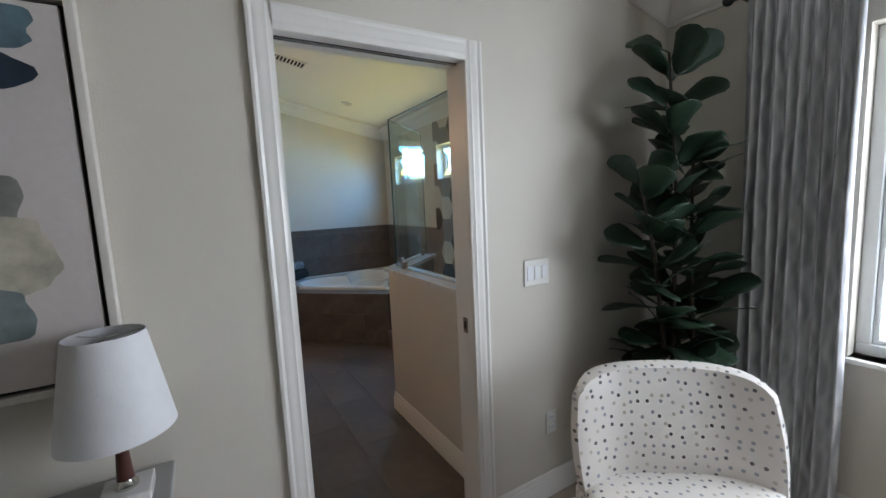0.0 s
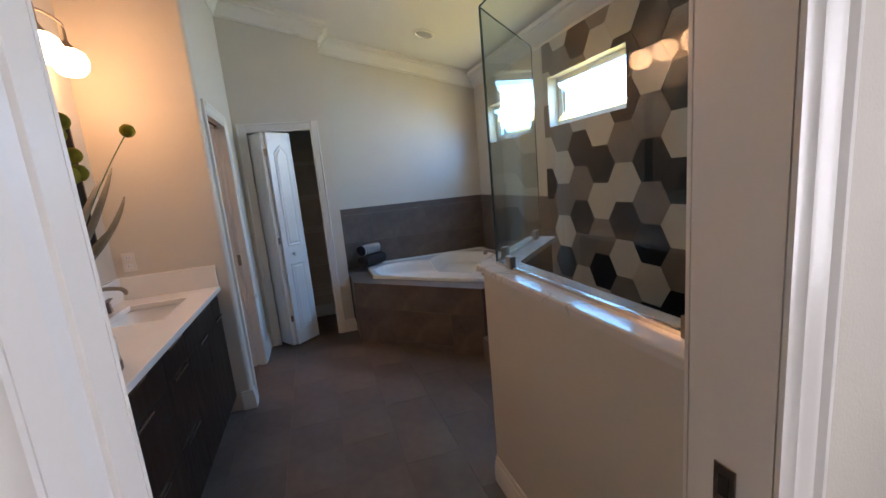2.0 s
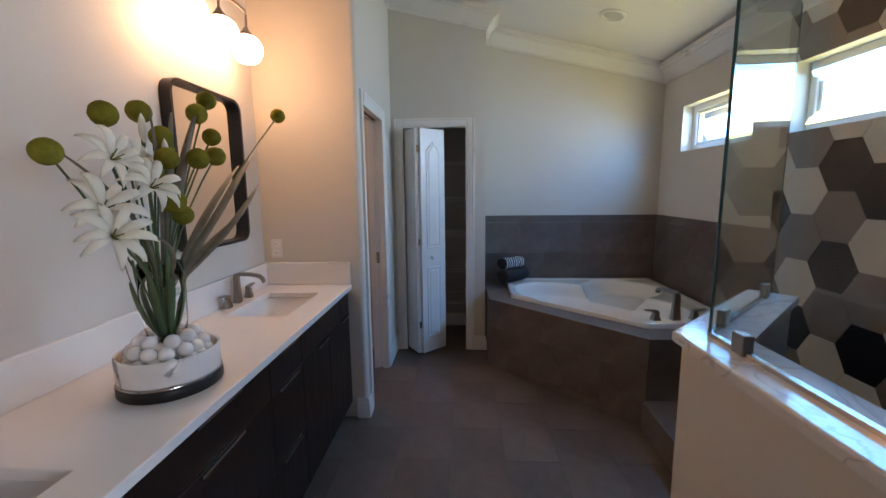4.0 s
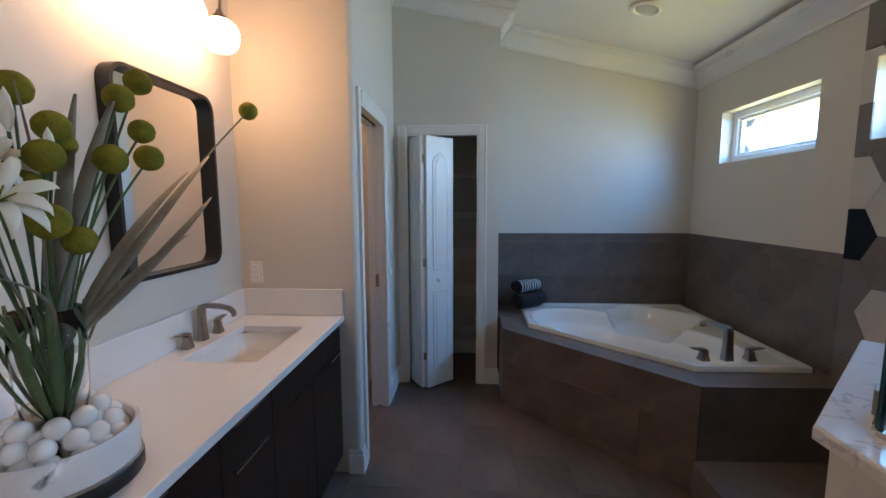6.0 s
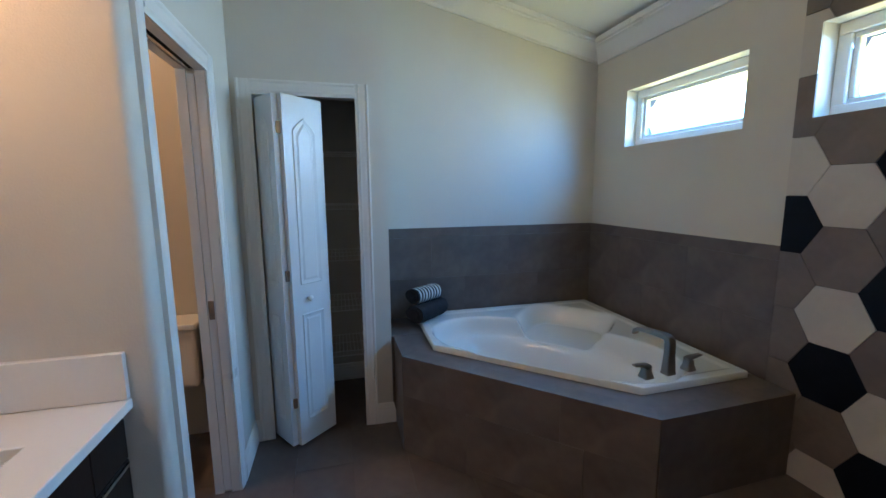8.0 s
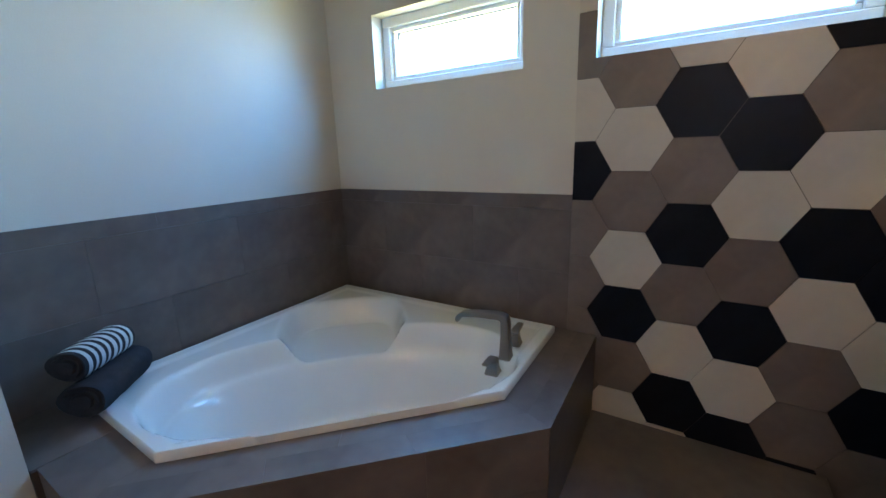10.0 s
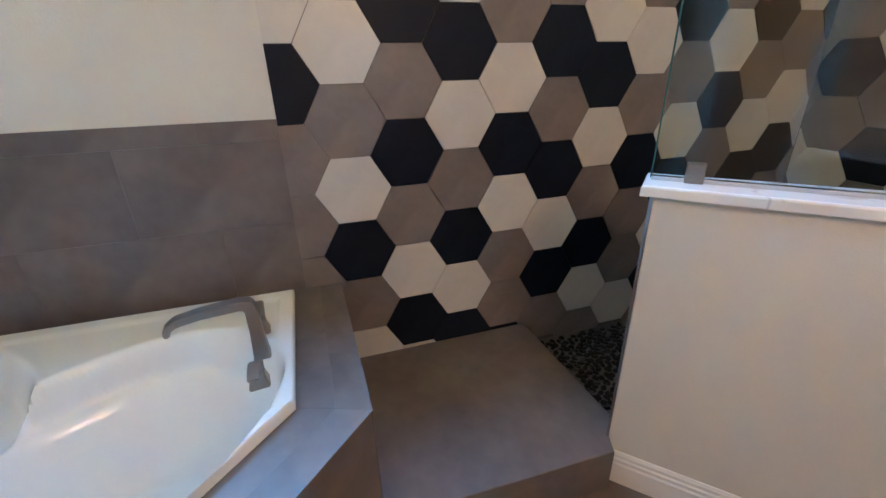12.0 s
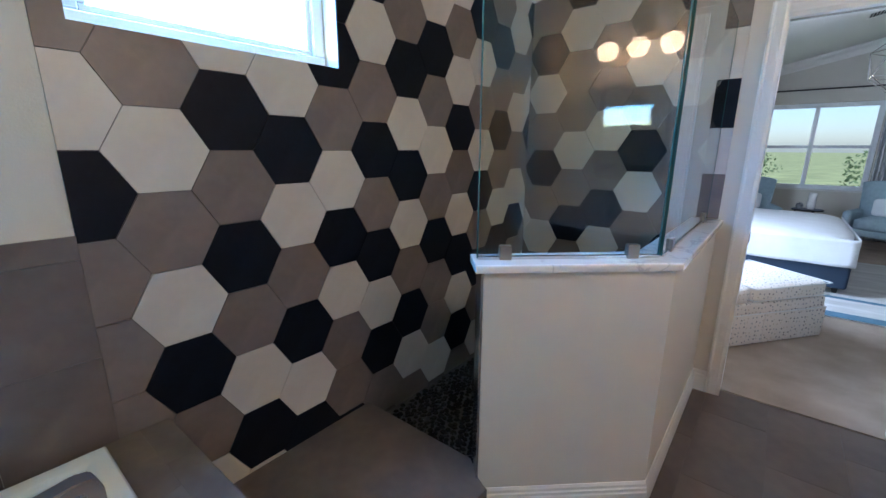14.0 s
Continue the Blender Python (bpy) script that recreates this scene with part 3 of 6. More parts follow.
# ---- half wall, shower glass ----
HX, HC = 1.003, (1.515, 3.79)
HW = [(HX, YD1), (HX, 3.315), HC, (1.598, 3.70), (1.125, 3.262), (1.125, YD1)]
half = structure("half_wall", prism(B(), HW, 0, 1.047), M_WALL, "painted half wall of the shower", "half wall")
structure("half_wall_end", slab(B(), [(1.517, 3.791, 0.0), (1.600, 3.701, 0.0), (1.600, 3.701, 1.045), (1.517, 3.791, 1.045)], (0.006, 0.0055, 0)), M_STEEL, "metal tile edge on the half wall's end", "tile edge")
CAP = [(0.978, YD1), (0.978, 3.326), (1.522, 3.832), (1.636, 3.707), (1.150, 3.251), (1.150, YD1)]
structure("half_wall_cap", prism(B(), CAP, 1.049, 1.077, 0.006), M_MARBLE, "polished white marble cap on the half wall", "wall cap")
DIR = Vector((0.512, 0.475, 0)).normalized()
baseboard((HX, YD1), (HX, 3.315), (-1, 0), -1, 0.4)
structure("baseboard", sweep(B(), BASE_PROF, (HX, 3.315, 0), (1.50, 3.776, 0), (-DIR.y, DIR.x, 0), (0, 0, 1), 0.4, 0), M_TRIM, "white moulded baseboard", "baseboard")


def glass_panel(a, b, z0, z1, label):
    a, b = Vector(a), Vector(b)
    d = (b - a).normalized()
    n = Vector((-d.y, d.x)) * 0.005
    th = thing("shower_screen", (a.x, a.y, z0), label, "shower glass")
    g = part("pane", slab(B(), [(*(a - n), z0), (*(b - n), z0), (*(b - n), z1), (*(a - n), z1)], (2 * n.x, 2 * n.y, 0)), M_GLASS, th)
    g.visible_shadow = False
    m = n * 1.15
    for nm, p, q, za, zb_ in (("edge", a - d * 0.003, a + d * 0.0012, z0, z1), ("edge", b - d * 0.0012, b + d * 0.003, z0, z1), ("edge", a, b, z1 - 0.001, z1 + 0.003)):
        part(nm, slab(B(), [(*(p - m), za), (*(q - m), za), (*(q - m), zb_), (*(p - m), zb_)], (2 * m.x, 2 * m.y, 0)), M_GLASSEDGE, th, "dark green glass edge")
    part("channel", slab(B(), [(*(a - n * 2), z0 - 0.005), (*(b - n * 2), z0 - 0.005), (*(b - n * 2), z0 + 0.006), (*(a - n * 2), z0 + 0.006)], (4 * n.x, 4 * n.y, 0)), M_STEEL, th, "thin clear bottom seal")
    L = (b - a).length
    for s in (0.1, L - 0.1) if L < 1 else (0.16, L - 0.13):
        c = a + d * s
        e, w = n * 3.2, d * 0.022
        bm = slab(B(), [(*(c - w - e), z0 - 0.006), (*(c + w - e), z0 - 0.006), (*(c + w - e), z0 + 0.046), (*(c - w - e), z0 + 0.046)], (2 * e.x, 2 * e.y, 0))
        bmesh.ops.bevel(bm, geom=list(bm.edges), offset=0.002, segments=1, affect="EDGES")
        part("clamp", bm, M_NICKEL, th, "brushed nickel glass clamp")
    return th


glass_panel((1.064, YD1 + 0.012), (1.064, 3.29), 1.083, 2.115, "clear frameless shower glass on the marble cap")
glass_panel((1.072, 3.302), (1.566, 3.760), 1.083, 2.115, "clear frameless shower glass at an angle on the marble cap")

# ---- tub platform and shower floor ----
DECK_Z, STEP_Z = 0.575, 0.18
DECK = [(0.582, YN - 0.002), (XE - 0.002, YN - 0.002), (XE - 0.002, 4.605), (1.508, 4.588), (0.605, 5.495), (0.605, 5.816), (0.582, 5.816)]
RIM = [(2.195, 6.155), (2.185, 4.775), (1.570, 4.765), (0.785, 5.525), (0.80, 6.155)]


def deck_body():
    """Tub platform: a hollow block with the tub's opening in its top."""
    bm = B()
    loops = []
    hole = [(2.188, 6.148), (2.178, 4.782), (1.573, 4.772), (0.792, 5.528), (0.807, 6.148)]
    for pts in (DECK, hole):
        vs = [bm.verts.new((x, y, DECK_Z - 0.006)) for x, y in pts]
        loops.append([bm.edges.new((vs[i], vs[(i + 1) % len(vs)])) for i in range(len(vs))])
    bmesh.ops.triangle_fill(bm, edges=loops[0] + loops[1], use_beauty=True)
    ext = bmesh.ops.extrude_face_region(bm, geom=list(bm.faces))
    for v in ext["geom"]:
        if isinstance(v, bmesh.types.BMVert):
            v.co.z = 0.0
    return bm


deck = structure("tub_deck", deck_body(), M_GROUT, "tiled tub platform", "tub deck")
STEP = [(XE - 0.002, 3.735), (XE - 0.002, 4.596), (1.509, 4.578), (1.475, 4.56), (1.46, 3.81), (1.515, 3.793), (1.602, 3.72)]
step = structure("shower_step", prism(B(), STEP, 0, STEP_Z, 0.004), M_TILE, "tiled step in front of the shower", "step")
pan = [(1.125, YD1), (XE, YD1), (XE, 3.735), (1.602, 3.72), (1.598, 3.70), (1.125, 3.262)]
structure("shower_floor", prism(B(), pan, 0, 0.05), M_PGROUT, "grout bed of the pebble shower floor", "shower floor")


def in_pan(x, y):
    if not (1.145 < x < XE - 0.03 and YD1 + 0.02 < y < 3.712):
        return False
    return y < 3.262 + (x - 1.125) * 0.926 - 0.02 if x < 1.61 else True


def pebbles():
    rnd = random.Random(5)
    bm = B()
    y = YD1 + 0.03
    row = 0
    while y < 3.72:
        x = 1.15 + (row % 2) * 0.018
        while x < XE:
            px, py = x + rnd.uniform(-0.006, 0.006), y + rnd.uniform(-0.006, 0.006)
            if in_pan(px, py):
                a0, e, r = rnd.uniform(0, 3.14), rnd.uniform(0.62, 0.95), rnd.uniform(0.0155, 0.0205)
                lo, hi = [], []
                for k in range(8):
                    a = 2 * math.pi * k / 8
                    u, v = r * math.cos(a), r * e * math.sin(a)
                    X, Y = u * math.cos(a0) - v * math.sin(a0), u * math.sin(a0) + v * math.cos(a0)
                    lo.append(bm.verts.new((px + X, py + Y, 0.0502)))
                    hi.append(bm.verts.new((px + X * 0.78, py + Y * 0.78, 0.0565)))
                for k in range(8):
                    bm.faces.new((lo[k], lo[(k + 1) % 8], hi[(k + 1) % 8], hi[k]))
                bm.faces.new(hi)
            x += 0.036
        y += 0.031
        row += 1
    return bm


solid("pebble", pebbles(), M_PEBBLE, (1.7, 2.9, 0.05), "flat black pebbles set in the shower floor", "pebbles", kind="stuff")


def tub():
    """Corner tub: five-sided rim, long oval basin, a scooped seat in the corner."""
    th = thing("corner_bathtub", (1.5, 5.4, DECK_Z), "glossy white acrylic corner bathtub set in the tiled deck", "bathtub")
    c = Vector((1.47, 5.40))
    RZ = DECK_Z + 0.036
    ang = sorted({*[2 * math.pi * i / 260 for i in range(260)], *[math.atan2(y - c.y, x - c.x) % (2 * math.pi) for x, y in RIM]})

    def reach(a):
        d = Vector((math.cos(a), math.sin(a)))
        best = 9
        for i, p in enumerate(RIM):
            p, q = Vector(p), Vector(RIM[(i + 1) % len(RIM)])
            e = q - p
            den = d.x * e.y - d.y * e.x
            if abs(den) < 1e-9:
                continue
            w = p - c
            t = (w.x * e.y - w.y * e.x) / den
            s = (w.x * d.y - w.y * d.x) / den
            if t > 0 and -1e-6 <= s <= 1 + 1e-6:
                best = min(best, t)
        return best

    def sm(a, b, x):
        t = max(0, min(1, (x - a) / (b - a)))
        return t * t * (3 - 2 * t)

    ax, ay = Vector((0.70, -0.714)), Vector((0.714, 0.70))
    bc = Vector((1.40, 5.37))

    def height(x, y, f):
        p = Vector((x, y)) - bc
        u, v = p.dot(ax), p.dot(ay)
        wide = 0.33 if v < 0 else 0.40
        r = (abs(u / 0.70) ** 2.4 + abs(v / wide) ** 2.4) ** (1 / 2.4)
        z = RZ
        z -= 0.012 * sm(0.93, 0.90, f) * 0.6
        basin = sm(1.02, 0.94, r) * 0.12 + sm(0.95, 0.60, r) * 0.26
        s = Vector((x, y)) - Vector((1.79, 5.775))
        su, sv = s.dot(ax), s.dot(ay)
        rs = (abs(su / 0.31) ** 3.2 + abs(sv / 0.27) ** 3.2) ** (1 / 2.6)
        seat = sm(1.06, 0.76, rs) * 0.13
        return z - max(basin, seat)
    bm = B()
    fr = [0.0] + [i / 84 for i in range(1, 85)] + [0.99]
    fr = sorted(set(fr))
    rings = []
    for f in fr:
        ring = []
        for a in ang:
            R = reach(a) * f
            x, y = c.x + R * math.cos(a), c.y + R * math.sin(a)
            ring.append(bm.verts.new((x, y, height(x, y, f) if f < 1 else RZ - 0.006)))
            if f == 0:
                break
        rings.append(ring)
    n = len(ang)
    for i in range(n):
        bm.faces.new((rings[0][0], rings[1][i], rings[1][(i + 1) % n]))
    for a, b in zip(rings[1:], rings[2:]):
        for i in range(n):
            bm.faces.new((a[i], a[(i + 1) % n], b[(i + 1) % n], b[i]))
    low = [bm.verts.new((v.co.x, v.co.y, DECK_Z + 0.001)) for v in rings[-1]]
    for i in range(n):
        bm.faces.new((rings[-1][i], rings[-1][(i + 1) % n], low[(i + 1) % n], low[i]))
    t = part("shell", bm, M_ACRYL, th)
    auto_smooth(t, 55)
    part("drain", lathe(B(), [(0.0, 0), (0.032, 0), (0.03, 0.004), (0, 0.006)], (1.40, 5.37, 0.247), 20), M_STEEL, th, "round chrome drain")
    return th


tub()


def flat_bar(bm, pts, w, t, side):
    """A flat bar along pts: w wide along side, t thick."""
    side = Vector(side).normalized()
    rings = []
    for i, p in enumerate(pts):
        d = (Vector(pts[min(i + 1, len(pts) - 1)]) - Vector(pts[max(i - 1, 0)])).normalized()
        up = side.cross(d).normalized()
        ww = w[i] if isinstance(w, (list, tuple)) else w
        tt = t[i] if isinstance(t, (list, tuple)) else t
        rings.append([bm.verts.new(Vector(p) + side * a * ww / 2 + up * b * tt / 2) for a, b in ((-1, -1), (1, -1), (1, 1), (-1, 1))])
    for a, b in zip(rings, rings[1:]):
        for i in range(4):
            bm.faces.new((a[i], a[(i + 1) % 4], b[(i + 1) % 4], b[i]))
    bm.faces.new(rings[0][::-1])
    bm.faces.new(rings[-1])
    bmesh.ops.bevel(bm, geom=[e for e in bm.edges], offset=min(w if not isinstance(w, (list, tuple)) else min(w), 0.03) * 0.12, segments=2, affect="EDGES")
    return bm


def faucet(name, base, face, s, label, hand, reach=0.12, tall=0.13):
    """Two-handle faucet: one flat bar bent over into the spout, square flared handles; face: the way it points; hand: way to a handle."""
    b, f, h = Vector(base), Vector(face).normalized(), Vector(hand).normalized()
    th = thing(name, base, label, "faucet")
    Z = Vector((0, 0, 1))
    p = [(0, 0), (0, 0.012), (0, tall * 0.55), (0, tall * 0.90), (0.005, tall - 0.001), (0.024, tall + 0.006), (reach * 0.6, tall + 0.002), (reach * 0.88, tall - 0.006), (reach, tall - 0.022), (reach + 0.003, tall - 0.042)]
    p = [b + f * (u - 0.004) + Z * v for u, v in p]
    auto_smooth(part("spout", flat_bar(B(), p, [k * s for k in (0.046, 0.042, 0.036, 0.034, 0.034, 0.034, 0.033, 0.032, 0.031, 0.030)], [k * s for k in (0.040, 0.035, 0.027, 0.027, 0.026, 0.021, 0.017, 0.016, 0.014, 0.012)], f.cross(Z)), M_NICKEL, th), 40)
    for sg in (-1, 1):
        c = b + h * sg * (0.105 if s < 1.1 else 0.13)
        hb = part("handle", flat_bar(B(), [c + Z * v for v in (0, 0.010, 0.034, 0.052)], [k * s for k in (0.044, 0.040, 0.029, 0.031)], [k * s for k in (0.044, 0.040, 0.029, 0.031)], f), M_NICKEL, th)
        auto_smooth(hb, 40)
        q = [c + Z * 0.056 - h * sg * 0.014 * s, c + Z * 0.062, c + Z * 0.067 + h * sg * 0.03 * s, c + Z * 0.070 + h * sg * 0.062 * s]
        auto_smooth(part("lever", flat_bar(B(), q, [0.03 * s, 0.03 * s, 0.028 * s, 0.024 * s], [0.014, 0.013, 0.009, 0.007], h.cross(Z)), M_NICKEL, hb), 40)
    return th


faucet("tub_faucet", (1.79, 4.86, DECK_Z + 0.034), (-0.12, 1, 0), 1.25, "brushed nickel tub faucet with two levers on the tub rim", (1, 0.06, 0), 0.205, 0.175)


def towels():
    """Two rolled towels, the striped one on top."""
    def roll(name, c, r, length, yaw, label, mats, bands):
        d = Vector((math.cos(yaw), math.sin(yaw), 0))
        s = Vector((-d.y, d.x, 0))
        bm = B()
        N, K = 26, bands
        rings = []
        for k in range(K + 1):
            ring = []
            for i in range(N):
                a = 2 * math.pi * i / N
                rr = r * (1 + 0.05 * math.sin(3 * a + 1) + 0.02 * math.sin(k * 1.7 + a))
                if k in (0, K):
                    rr *= 0.94
                p = Vector(c) + d * (k / K - 0.5) * length + s * rr * 1.12 * math.cos(a) + Vector((0, 0, rr * 0.88 * math.sin(a)))
                ring.append(bm.verts.new(p))
            rings.append(ring)
        for k, (a, b) in enumerate(zip(rings, rings[1:])):
            for i in range(N):
                f = bm.faces.new((a[i], a[(i + 1) % N], b[(i + 1) % N], b[i]))
                f.material_index = k % 2 if len(mats) > 1 else 0
        for ring, flip in ((rings[0], True), (rings[-1], False)):
            cc = sum((v.co for v in ring), Vector()) / N
            prev = ring
            for q, inn in ((0.8, 0.006), (0.74, -0.004), (0.5, 0.004), (0.44, -0.006), (0.15, 0.0)):
                nx = [bm.verts.new(cc + (v.co - cc) * q + d * (inn if flip else -inn)) for v in ring]
                for i in range(N):
                    bm.faces.new((prev[i], prev[(i + 1) % N], nx[(i + 1) % N], nx[i]))
                prev = nx
            bm.faces.new(prev)
        ob = solid(name, bm, mats, (c[0], c[1], c[2] - r * 0.9), label, "towel", "rolled towels", smooth=True)
        return auto_smooth(ob, 50)
    z = DECK_Z + 0.04
    roll("rolled_towel", (0.86, 6.0, z + 0.062), 0.068, 0.30, 0.72, "rolled charcoal towel lying on the tub rim", [M_TOWEL], 12)
    roll("rolled_towel", (0.84, 6.02, z + 0.175), 0.060, 0.24, 0.62, "rolled grey towel with white stripes on another towel", [M_TOWEL, M_STRIPE], 17)


towels()


# ---- vanity ----
CX, CT = -0.325, 0.90
SINKS = [(4.215, "sink"), (2.70, "sink")]


def countertop():
    """White slab with two rectangular cut-outs."""
    bm = B()
    x0, x1, y0, y1 = XV + 0.001, CX, YD1 + 0.002, YV - 0.001
    edges = []
    for a, b, c, d in [(x0, x1, y0, y1)] + [(-0.762, -0.462, cy - 0.225, cy + 0.225) for cy, _ in SINKS]:
        vs = [bm.verts.new((x, y, CT)) for x, y in ((a, c), (b, c), (b, d), (a, d))]
        edges += [bm.edges.new((vs[i], vs[(i + 1) % 4])) for i in range(4)]
    bmesh.ops.triangle_fill(bm, edges=edges, use_beauty=True)
    ext = bmesh.ops.extrude_face_region(bm, geom=list(bm.faces))
    for v in ext["geom"]:
        if isinstance(v, bmesh.types.BMVert):
            v.co.z = CT - 0.032
    return bm


top = solid("countertop", countertop(), M_COUNTER, (-0.58, 3.34, CT - 0.032), "white quartz vanity countertop with two sink cut-outs", "countertop")
nose = top.modifiers.new("edge", "BEVEL")
nose.width, nose.segments, nose.limit_method = 0.004, 2, "ANGLE"
solid("backsplash", box(B(), XV + 0.001, XV + 0.021, YD1 + 0.002, YV - 0.022, CT + 0.001, CT + 0.142, 0.003), M_COUNTER, (XV, 3.3, CT), "white quartz backsplash along the wall", "backsplash")
solid("backsplash", box(B(), XV + 0.001, CX - 0.004, YV - 0.021, YV - 0.001, CT + 0.001, CT + 0.142, 0.003), M_COUNTER, (-0.58, YV, CT), "white quartz side splash", "backsplash")


def sink(cy):
    """Undermount rectangular basin."""
    th = thing("sink", (-0.59, cy, CT - 0.19), "white porcelain undermount rectangular sink", "sink", "vanity sinks")
    bm = B()
    loops = []
    for gx, gy, z in ((0.163, 0.235, CT - 0.034), (0.160, 0.232, CT - 0.034), (0.148, 0.220, CT - 0.12), (0.120, 0.185, CT - 0.158), (0.03, 0.03, CT - 0.165)):
        loop = []
        for k in range(40):
            a = 2 * math.pi * k / 40
            ca, sa = math.cos(a), math.sin(a)
            p = 7.0 if gx > 0.1 else 2.0
            q = (abs(ca) ** p + abs(sa) ** p) ** (-1 / p)
            loop.append(bm.verts.new((-0.612 + gx * ca * q, cy + gy * sa * q, z)))
        loops.append(loop)
    for a, b in zip(loops, loops[1:]):
        for i in range(40):
            bm.faces.new((a[i], a[(i + 1) % 40], b[(i + 1) % 40], b[i]))
    bm.faces.new(loops[-1])
    auto_smooth(part("basin", bm, M_SINK, th), 60)
    part("drain", lathe(B(), [(0, 0), (0.024, 0), (0.022, 0.003), (0, 0.004)], (-0.612, cy, CT - 0.166), 18), M_STEEL, th, "round steel drain")
    return th


for cy, _ in SINKS:
    sink(cy)
    faucet("sink_faucet", (-0.82, cy + 0.01, CT), (1, 0, 0), 0.95, "brushed nickel two-handle faucet on the countertop", (0, 1, 0), 0.145, 0.150)


def cabinet(y0, y1, fronts, label):
    """A vanity unit: body, toe kick, and fronts (y0, y1, z0, z1, pull side or None)."""
    th = thing("vanity_cabinet", (-0.6, (y0 + y1) / 2, 0), label, "cabinet", "vanity cabinets")
    part("body", box(B(), XV + 0.002, CX - 0.045, y0, y1, 0.10, 0.69), M_WOOD, th)
    part("toe_kick", box(B(), XV + 0.002, CX - 0.10, y0, y1, 0, 0.098), M_DARK, th)
    for a, b, za, zb_, pull in fronts:
        kind = "drawer_front" if pull != "v" else "door"
        d = part(kind, box(B(), CX - 0.044, CX - 0.026, a + 0.002, b - 0.002, za + 0.002, zb_ - 0.002, 0.0015, 1), M_WOOD, th)
        if pull == "h":
            m, w = (a + b) / 2, min(0.11, (b - a) * 0.32)
            bm = box(B(), CX - 0.034, CX - 0.014, m - w, m + w, zb_ - 0.0015, zb_ + 0.001)
            box(bm, CX - 0.016, CX - 0.014, m - w, m + w, zb_ - 0.012, zb_ + 0.001)
            part("edge_pull", bm, M_STEEL, d, "thin steel edge pull")
        if pull == "v":
            m = b - 0.10
            bm = box(B(), CX - 0.034, CX - 0.014, m - 0.075, m + 0.075, zb_ - 0.0015, zb_ + 0.001)
            box(bm, CX - 0.016, CX - 0.014, m - 0.075, m + 0.075, zb_ - 0.012, zb_ + 0.001)
            part("edge_pull", bm, M_STEEL, d, "thin steel edge pull")
    return th


T, MID = CT - 0.04, 0.715
cabinet(3.88, 4.645, [(3.88, 4.47, MID, T, None), (4.47, 4.645, MID, T, None), (3.88, 4.25, 0.11, MID, "v"), (4.25, 4.645, 0.11, MID, "v")], "dark espresso sink cabinet with two doors")
cabinet(3.58, 3.88, [(3.58, 3.88, MID, T, "h"), (3.58, 3.88, 0.41, MID, "h"), (3.58, 3.88, 0.11, 0.41, "h")], "dark espresso three-drawer cabinet")
cabinet(2.945, 3.58, [(2.945, 3.58, MID, T, "h"), (2.945, 3.58, 0.41, MID, "h"), (2.945, 3.58, 0.11, 0.41, "h")], "wide dark espresso drawer cabinet")
cabinet(2.73, 2.945, [(2.73, 2.945, MID, T, "h"), (2.73, 2.945, 0.41, MID, "h"), (2.73, 2.945, 0.11, 0.41, "h")], "narrow dark espresso drawer cabinet")
cabinet(2.155, 2.73, [(2.155, 2.73, MID, T, None), (2.155, 2.39, 0.11, MID, "v"), (2.39, 2.73, 0.11, MID, "v")], "dark espresso sink cabinet with two doors")


def rounded(w, h, r, n=6):
    pts = []
    for cx, cy, a0 in ((w / 2 - r, h / 2 - r, 0), (-w / 2 + r, h / 2 - r, 90), (-w / 2 + r, -h / 2 + r, 180), (w / 2 - r, -h / 2 + r, 270)):
        pts += [(cx + r * math.cos(radians(a0 + 90 * i / n)), cy + r * math.sin(radians(a0 + 90 * i / n))) for i in range(n + 1)]
    return pts


def mirror(cy, cz, w, h):
    """Mirror in a deep black metal frame with rounded corners."""
    th = thing("wall_mirror", (XV, cy, cz), "tall mirror in a deep black frame with rounded corners", "mirror")
    bm = B()
    o, i_ = rounded(w, h, 0.065), rounded(w - 0.028, h - 0.028, 0.053)
    loops = []
    for pts, x in ((o, XV + 0.001), (o, XV + 0.050), (i_, XV + 0.050), (i_, XV + 0.012)):
        loops.append([bm.verts.new((x, cy + a, cz + b)) for a, b in pts])
    n = len(o)
    for a, b in zip(loops, loops[1:]):
        for k in range(n):
            bm.faces.new((a[k], a[(k + 1) % n], b[(k + 1) % n], b[k]))
    auto_smooth(part("frame", bm, M_BLACKM, th), 40)
    bm = B()
    slab(bm, [(XV + 0.010, cy + a, cz + b) for a, b in i_], (0.004, 0, 0))
    part("mirror_glass", bm, M_MIRROR, th)
    return th


mirror(4.135, 1.592, 0.545, 0.75)


